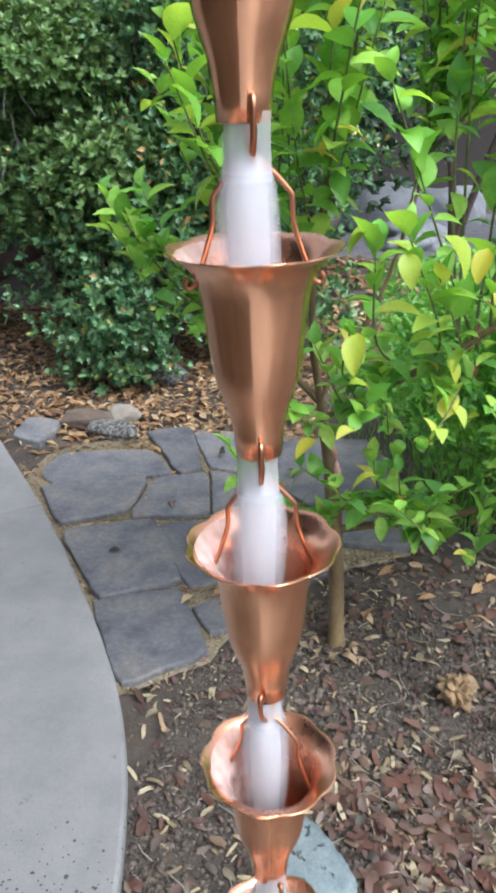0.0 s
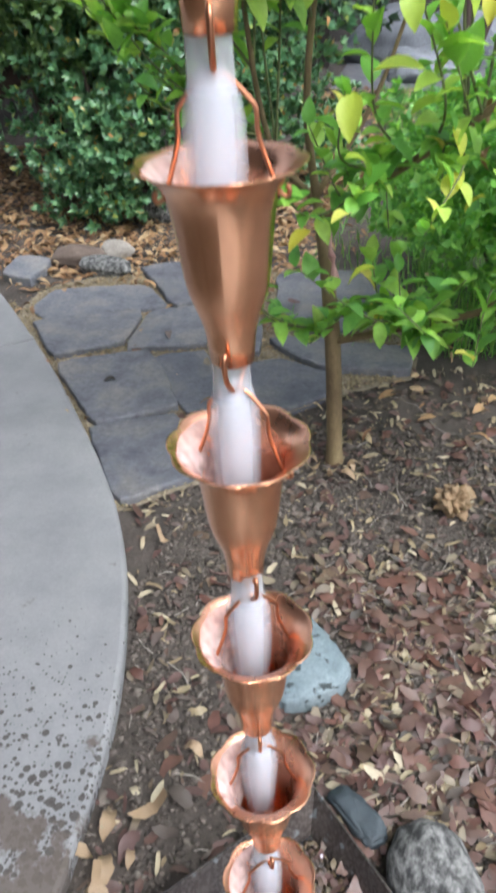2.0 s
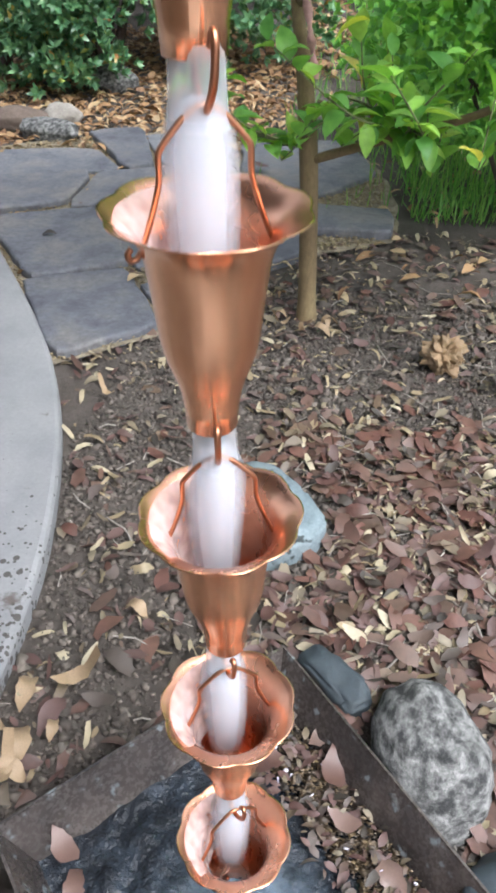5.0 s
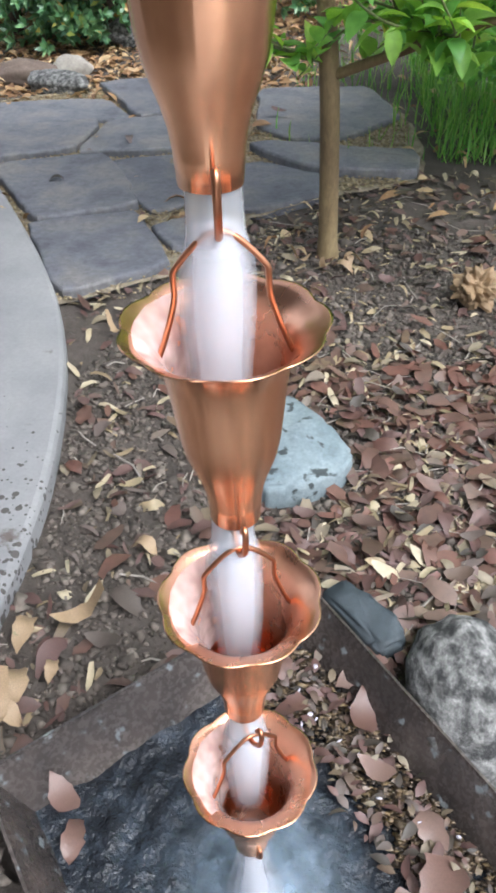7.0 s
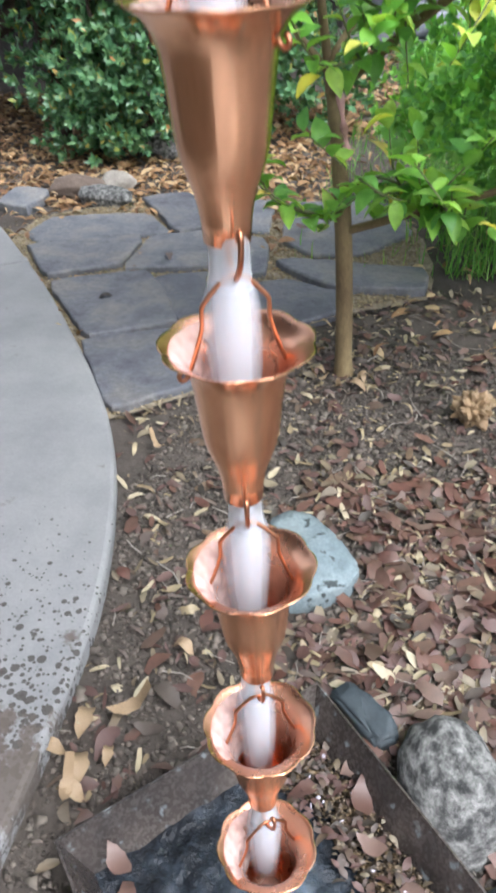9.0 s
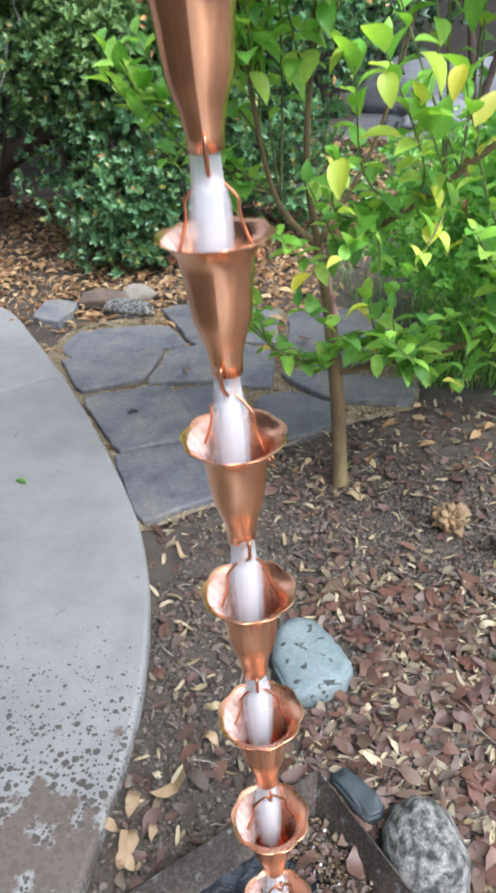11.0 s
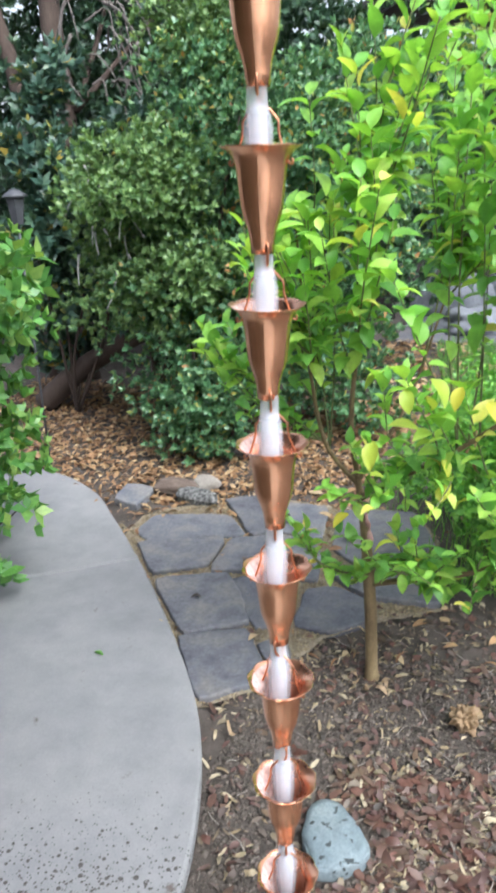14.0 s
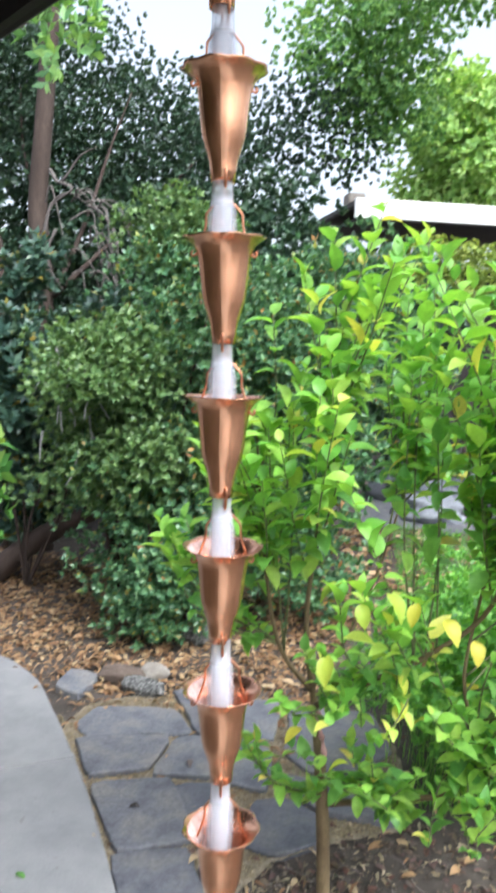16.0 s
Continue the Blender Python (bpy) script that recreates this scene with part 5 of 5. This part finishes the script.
bush("whorled_shrub", "blue-green evergreen shrub with whorled leaves before the old trunks",
     clumps((-2.74, 5.35, 1.55), (0.24, 0.2, 0.75), 26, 30, 61, (0.14, 0.24)) + clumps((-3.0, 5.7, 0.6), (0.3, 0.2, 0.35), 14, 26, 62, (0.14, 0.24)) + clumps((-2.1, 5.5, 1.1), (0.3, 0.2, 0.5), 14, 26, 63, (0.14, 0.24))
     + clumps((-2.95, 5.75, 2.55), (0.30, 0.15, 0.30), 6, 16, 64, (0.10, 0.16)) + clumps((-2.0, 5.75, 2.12), (0.55, 0.15, 0.20), 14, 22, 65, (0.12, 0.20)),
     (-2.7, 5.4, -0.05), [(-2.75, 5.35, 2.2), (-2.6, 5.3, 1.6), (-2.95, 5.6, 0.9), (-2.1, 5.5, 1.3), (-2.95, 5.75, 2.6), (-2.0, 5.75, 2.2)], WHORL, 0.115, 9, TINY, 61, r0=0.014)
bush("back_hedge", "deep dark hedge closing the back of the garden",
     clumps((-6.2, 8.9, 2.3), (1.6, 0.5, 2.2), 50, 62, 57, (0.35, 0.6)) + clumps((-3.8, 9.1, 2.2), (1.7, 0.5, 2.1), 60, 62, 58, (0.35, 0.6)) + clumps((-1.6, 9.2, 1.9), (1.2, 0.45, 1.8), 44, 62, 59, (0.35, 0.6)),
     (-3.4, 9.3, -0.05), [(-5.4, 9.1, 1.8), (-3.4, 9.2, 2.0), (-1.6, 9.3, 1.8)], SHADELEAF, 0.13, 7, WIDE, 57, r0=0.06, category="hedge")
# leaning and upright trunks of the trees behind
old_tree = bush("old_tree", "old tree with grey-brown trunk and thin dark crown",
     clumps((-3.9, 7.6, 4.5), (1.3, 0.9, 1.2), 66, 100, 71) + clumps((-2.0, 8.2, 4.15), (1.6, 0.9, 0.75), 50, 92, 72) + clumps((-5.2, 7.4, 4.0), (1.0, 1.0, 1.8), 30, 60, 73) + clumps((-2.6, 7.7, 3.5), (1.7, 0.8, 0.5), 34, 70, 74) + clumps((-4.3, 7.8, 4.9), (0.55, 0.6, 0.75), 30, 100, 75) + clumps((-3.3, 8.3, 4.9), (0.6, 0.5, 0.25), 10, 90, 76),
     (-3.02, 6.42, 2.4), [(-2.6, 7.2, 4.4), (-1.9, 8.0, 4.2), (-3.9, 7.3, 4.6)], SHADELEAF, 0.056, 6, WIDE, 71, r0=0.028, category="tree")
v, f = tube(spline([(-3.2, 6.45, -0.06), (-3.16, 6.42, 1.4), (-3.12, 6.40, 2.6), (-3.16, 6.4, 3.2), (-3.06, 6.4, 4.2), (-2.95, 6.5, 6.2)], 6), list(np.linspace(0.115, 0.07, 31)), 14)
obj("main_trunk", mesh_from("main_trunk", v, f, OLDBARK_SHADED, True), old_tree)
g = np.random.default_rng(5)
arches = [[(-3.02, 6.38, 3.52), (-2.82, 6.22, 3.37), (-2.62, 6.2, 3.57), (-2.46, 6.2, 3.64)], [(-2.82, 6.22, 3.37), (-2.70, 6.2, 3.30), (-2.88, 6.2, 3.18), (-2.99, 6.2, 2.98)],
          [(-2.99, 6.2, 2.86), (-2.90, 6.2, 3.18), (-2.72, 6.2, 3.27), (-2.54, 6.2, 3.16)], [(-2.54, 6.2, 3.16), (-2.40, 6.2, 3.08), (-2.27, 6.2, 2.88), (-2.26, 6.2, 2.62)],
          [(-2.86, 6.2, 2.96), (-2.94, 6.2, 2.80), (-2.92, 6.2, 2.62), (-2.80, 6.2, 2.45)], [(-2.26, 6.2, 2.86), (-2.34, 6.2, 2.66), (-2.42, 6.2, 2.44), (-2.40, 6.2, 2.25)]]
for i in range(16):
    x0, z0 = g.uniform(-3.0, -2.35), g.uniform(2.55, 3.25)
    sp_, dr = g.uniform(0.18, 0.45), g.uniform(0.15, 0.55)
    arches.append([(x0, 6.25, z0), (x0 + sp_ * 0.4, 6.2 + g.uniform(-0.1, 0.2), z0 + g.uniform(0.0, 0.14)), (x0 + sp_ * 0.85, 6.2, z0 - dr * 0.35), (x0 + sp_, 6.25, z0 - dr)])
for i, arch in enumerate(arches):
    p = spline(arch, 7)
    obj("bare_branch", mesh_from("bare_branch", *tube(p, list(np.linspace(0.017 if i < 6 else 0.009, 0.004, len(p))), 6), GREYTWIG, True), old_tree, "bare twisted grey branch")
v, f = tube(spline([(-3.50, 6.4, -0.05), (-3.51, 6.4, 1.29), (-3.51, 6.4, 1.87), (-3.56, 6.4, 2.60), (-3.74, 6.4, 3.34), (-4.15, 6.6, 4.6), (-4.5, 6.8, 6.5)], 6), list(np.linspace(0.10, 0.05, 37)), 12)
obj("tree_trunk", mesh_from("tree_trunk", v, f, OLDBARK_SHADED, True), None, "bare brown tree trunk in shade behind the hedge", "tree trunk")
v, f = tube(spline([(-3.05, 5.45, 0.02), (-2.75, 5.5, 0.28), (-2.4, 5.55, 0.5), (-1.9, 5.6, 0.75)], 6), list(np.linspace(0.105, 0.07, 19)), 12)
obj("leaning_trunk", mesh_from("leaning_trunk", v, f, OLDBARK_SHADED, True), None, "thick leaning brown trunk low over dry leaves", "tree trunk")

bush("overhead_tree", "tree canopy with light green leaves seen against the sky",
     clumps((-0.55, 8.3, 5.25), (0.9, 0.7, 0.7), 40, 74, 91) + clumps((0.6, 7.4, 5.6), (1.0, 0.7, 0.45), 26, 66, 92) + clumps((-0.5, 8.5, 4.6), (0.5, 0.5, 0.55), 22, 74, 94) + clumps((-1.2, 9.0, 6.9), (1.4, 0.9, 0.5), 18, 60, 93),
     (4.5, 8.0, -0.05), [(1.6, 7.4, 5.7), (1.5, 8.2, 5.8), (1.8, 8.8, 6.7)], MIDLEAF, 0.060, 7, WIDE, 91, r0=0.1, category="tree", spread=0.95)
bush("sunlit_tree", "yellow-green tree, sunlit by its pale leaf colour, behind the neighbouring roof",
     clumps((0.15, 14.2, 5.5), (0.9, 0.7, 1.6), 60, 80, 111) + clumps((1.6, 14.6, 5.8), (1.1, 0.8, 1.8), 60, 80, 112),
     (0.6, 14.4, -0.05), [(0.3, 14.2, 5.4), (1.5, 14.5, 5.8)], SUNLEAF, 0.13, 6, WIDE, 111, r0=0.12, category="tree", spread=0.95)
bush("low_shrub", "fine-leaved green shrub behind the citrus tree",
     clumps((1.05, 3.45, 0.60), (0.65, 0.35, 0.5), 40, 62, 131, (0.12, 0.24)) + clumps((0.95, 3.10, 0.72), (0.42, 0.22, 0.42), 34, 56, 135, (0.10, 0.20)) + clumps((1.9, 3.6, 0.8), (0.6, 0.5, 0.7), 34, 60, 132, (0.12, 0.26)) + clumps((0.65, 4.2, 0.45), (0.35, 0.4, 0.35), 18, 50, 133, (0.1, 0.2)) + clumps((1.0, 5.4, 0.35), (0.7, 0.6, 0.35), 26, 60, 134, (0.12, 0.26)),
     (0.95, 3.5, -0.05), [(0.8, 3.3, 0.8), (1.3, 3.4, 0.9), (0.6, 3.9, 0.7), (1.7, 3.6, 1.2), (1.0, 3.5, 1.1)], LEAF_LOW, 0.042, 6, WIDE, 131, r0=0.010, spread=0.95)
bush("vine_shrub", "bright green leafy vine at the edge of the patio",
     [((-1.86, 3.05, 1.28), (0.42, 0.42, 0.50), 440), ((-1.93, 3.05, 0.60), (0.40, 0.4, 0.45), 320), ((-1.62, 2.85, 1.40), (0.25, 0.25, 0.28), 90), ((-1.10, 2.5, 1.52), (0.13, 0.12, 0.12), 16), ((-1.40, 2.76, 0.40), (0.13, 0.10, 0.10), 14), ((-1.42, 2.55, 0.12), (0.09, 0.1, 0.08), 9)],
     (-2.0, 3.1, 0.0), [(-1.9, 3.0, 1.5), (-1.1, 2.52, 1.5), (-1.4, 2.76, 0.4), (-1.42, 2.55, 0.12), (-1.8, 2.9, 0.9), (-1.9, 3.1, 1.6)], VINE, 0.085, 5, WIDE, 151, r0=0.012, spread=1.0)
bush("roof_vine", "light green leaves hanging by the roof edge",
     [((-1.00, 2.98, 3.20), (0.15, 0.12, 0.18), 44)], (-1.15, 2.2, 2.87), [(-1.0, 2.95, 3.3), (-1.1, 3.0, 3.25), (-0.95, 3.0, 3.32)], MIDLEAF, 0.075, 5, TINY, 171, r0=0.006, spread=1.0)
bush("far_hedge", "clipped yellow-green hedge, sunlit by its leaf colour, in front of a house",
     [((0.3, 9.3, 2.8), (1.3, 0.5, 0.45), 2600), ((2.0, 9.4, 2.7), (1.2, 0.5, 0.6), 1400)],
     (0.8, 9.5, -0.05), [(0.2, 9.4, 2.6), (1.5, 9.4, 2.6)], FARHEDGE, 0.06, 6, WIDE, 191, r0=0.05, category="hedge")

# ---- grass ----
pts = pick(42000, (0.0, 3.6, 3.3, 8.6), lambda x, y: (1.0 if x > 0.62 - 0.12 * (y - 3.2) else 0.12) * (0 if on_stone(x, y) else 1) * min(1.0, (4.6 / y) ** 1.3))
n = len(pts)
BLADE = ([(-0.028, 0, 0), (0.028, 0, 0), (0.022, 0.6, 0.1), (-0.022, 0.6, 0.1), (0, 1, 0.34)], [(0, 1, 2), (0, 2, 3), (3, 2, 4)])
obj("grass", scatter_mesh("grass", BLADE, rot_many(rng.uniform(0, 6.28, n), rng.normal(1.1, 0.4, n), rng.normal(0, 0.3, n)), np.c_[pts, np.full(n, GZ)], rng.uniform(0.04, 0.12, n), GRASS),
    None, "uneven green grass behind the path", "grass", kind="stuff")

# ---- neighbouring house and fence ----
house = tagged(new("house"), "low house with a white fascia and a flat dark roof", "house")
house.matrix_basis = pose(-0.9, 10.55, 0, 0, 0, 28) @ pose(0.9, -10.55, 0)
part("wall", box_bm((9.0, 0.2, 3.3), (3.6, 12.0, 1.6), 0.01), DARKWOOD_SHADED, house, "shaded dark wall")
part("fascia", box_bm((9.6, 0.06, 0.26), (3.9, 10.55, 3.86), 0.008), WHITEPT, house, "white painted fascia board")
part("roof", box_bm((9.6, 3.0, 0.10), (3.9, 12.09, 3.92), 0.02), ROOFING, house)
part("soffit", box_bm((9.5, 1.4, 0.03), (3.9, 11.25, 3.72), 0.004), DARKWOOD_SHADED, house)
part("chimney", box_bm((0.28, 0.3, 0.5), (-0.2, 12.6, 4.2), 0.02), TANSTONE, house, "beige chimney")
fence = tagged(new("fence"), "dark weathered board fence in shade", "fence")
g = np.random.default_rng(3)
board = None
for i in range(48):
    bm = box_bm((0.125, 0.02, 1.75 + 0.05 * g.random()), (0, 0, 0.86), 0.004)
    ob = part("board", bm, DARKWOOD_SHADED, fence)
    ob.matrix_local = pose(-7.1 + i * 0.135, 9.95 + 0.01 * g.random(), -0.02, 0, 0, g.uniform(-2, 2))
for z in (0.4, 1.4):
    part("rail", box_bm((6.5, 0.05, 0.09), (-3.9, 10.02, z), 0.004), DARKWOOD_SHADED, fence)

# ---- small things ----
# pink tag tied to the citrus trunk
tagpts = spline([(0.299, 2.50, 0.76), (0.315, 2.47, 0.70), (0.320, 2.485, 0.66), (0.331, 2.47, 0.61)], 6)
tv, tf = [], []
for i, q in enumerate(tagpts):
    w = 0.010 * (0.7 + 0.3 * math.sin(i * 0.9))
    for s in (-1, 1):
        for t in (-0.0008, 0.0008):
            tv.append((q.x + s * w, q.y + t + 0.3 * s * w, q.z))
for i in range(len(tagpts) - 1):
    a0 = i * 4
    for p0, p1 in ((0, 1), (1, 3), (3, 2), (2, 0)):
        tf.append((a0 + p0, a0 + p1, a0 + 4 + p1, a0 + 4 + p0))
obj("plant_tag", mesh_from("plant_tag", tv, tf, TAG, True), None, "faded pink plant tag tied to the citrus trunk", "tag")
# withered leaves hanging in the citrus
withered = mesh_from("withered_leaf", *leaf_shape(0.3, 0.5, 0.7, 6), MULCH, True)
for x, y, z, r in ((0.66, 2.5, 1.06, 10), (0.645, 2.49, 1.00, 70), (0.67, 2.52, 0.95, 140)):
    ob = obj("withered_leaf", withered, tree, "withered orange-brown leaf")
    ob.matrix_local = pose(x, y, z, 0, 0, r) @ pose(0, 0, 0, -80, 0, 0) @ Matrix.Scale(0.06, 4)
# large yellowing leaves that hang on the near side of the citrus
yellowing = [mesh_from("leaf", *leaf_shape(w, fo, cu, 6), YELLOWLEAF, True) for w, fo, cu in ((0.6, 0.2, 0.3), (0.55, 0.3, 0.15))]
for i, (x, y, z, r, d) in enumerate(((0.484, 2.05, 1.31, 190, -62), (0.43, 2.05, 1.36, 120, -35), (0.55, 2.07, 1.34, 240, -45), (0.63, 2.10, 1.31, 160, -60), (0.70, 2.12, 1.27, 215, -40), (0.40, 2.06, 1.15, 170, -55),
                                     (0.78, 2.12, 1.22, 200, -50), (0.86, 2.2, 1.30, 170, -35), (0.45, 2.18, 0.78, 100, -20), (0.52, 2.2, 0.86, 250, 10), (0.66, 2.24, 0.92, 60, -35), (0.30, 2.22, 0.84, 140, -25), (0.38, 2.12, 1.02, 290, -5), (0.58, 2.2, 1.06, 230, -60))):
    ob = obj("leaf", yellowing[i % 2], tree, "large yellowing leaf")
    ob.matrix_local = pose(x, y, z, 0, 0, r) @ pose(0, 0, 0, d, 10 - 5 * (i % 4), 0) @ Matrix.Scale((0.070 if i < 8 else 0.050) + 0.010 * (i % 3), 4)
# yellow-green leaf dropped on the patio
ob = obj("fallen_leaf", mesh_from("fallen_leaf", *leaf_shape(0.35, 0.2, 0.2, 6), VINE, True), None, "fresh yellow-green leaf lying on the concrete patio", "leaf")
ob.matrix_basis = pose(-0.74, 2.33, 0.020, 0, 0, 70) @ Matrix.Scale(0.06, 4)
# bleached dead twigs at the side of the fresh bush
g = np.random.default_rng(17)
for i in range(14):
    s0 = Vector((-2.02 + g.uniform(0, 0.45), 4.62 + g.uniform(-0.08, 0.1), g.uniform(1.25, 2.05)))
    s1 = s0 + Vector((g.uniform(-0.12, 0.12), g.uniform(-0.08, 0.02), g.uniform(-0.3, -0.08)))
    p = spline([s0, s0.lerp(s1, 0.5) + Vector(g.normal(0, 0.02, 3)), s1], 4)
    obj("dead_twig", mesh_from("dead_twig", *tube(p, list(np.linspace(0.010, 0.004, len(p))), 5), DEADTWIG, True), fresh, "bleached dead twig")
# garden lantern on a post
lantern = tagged(new("garden_lantern"), "grey metal garden lantern on a thin post among leaves", "lantern")
lantern.matrix_basis = pose(-2.23, 4.25, 0.0)
v, f = lathe([(0.0, -0.05), (0.007, -0.05), (0.007, 1.60), (0.0, 1.60)], 12)
obj("post", mesh_from("post", v, f, LANTERN, True), lantern)
v, f = lathe([(0.0, 1.60), (0.036, 1.60), (0.062, 1.762), (0.0, 1.762)], 6)
obj("body", mesh_from("body", v, f, LANTERN), lantern)
v, f = lathe([(0.0, 1.765), (0.078, 1.765), (0.074, 1.775), (0.03, 1.805), (0.0, 1.815)], 20)
obj("cap", mesh_from("cap", v, f, LANTERN, True), lantern)
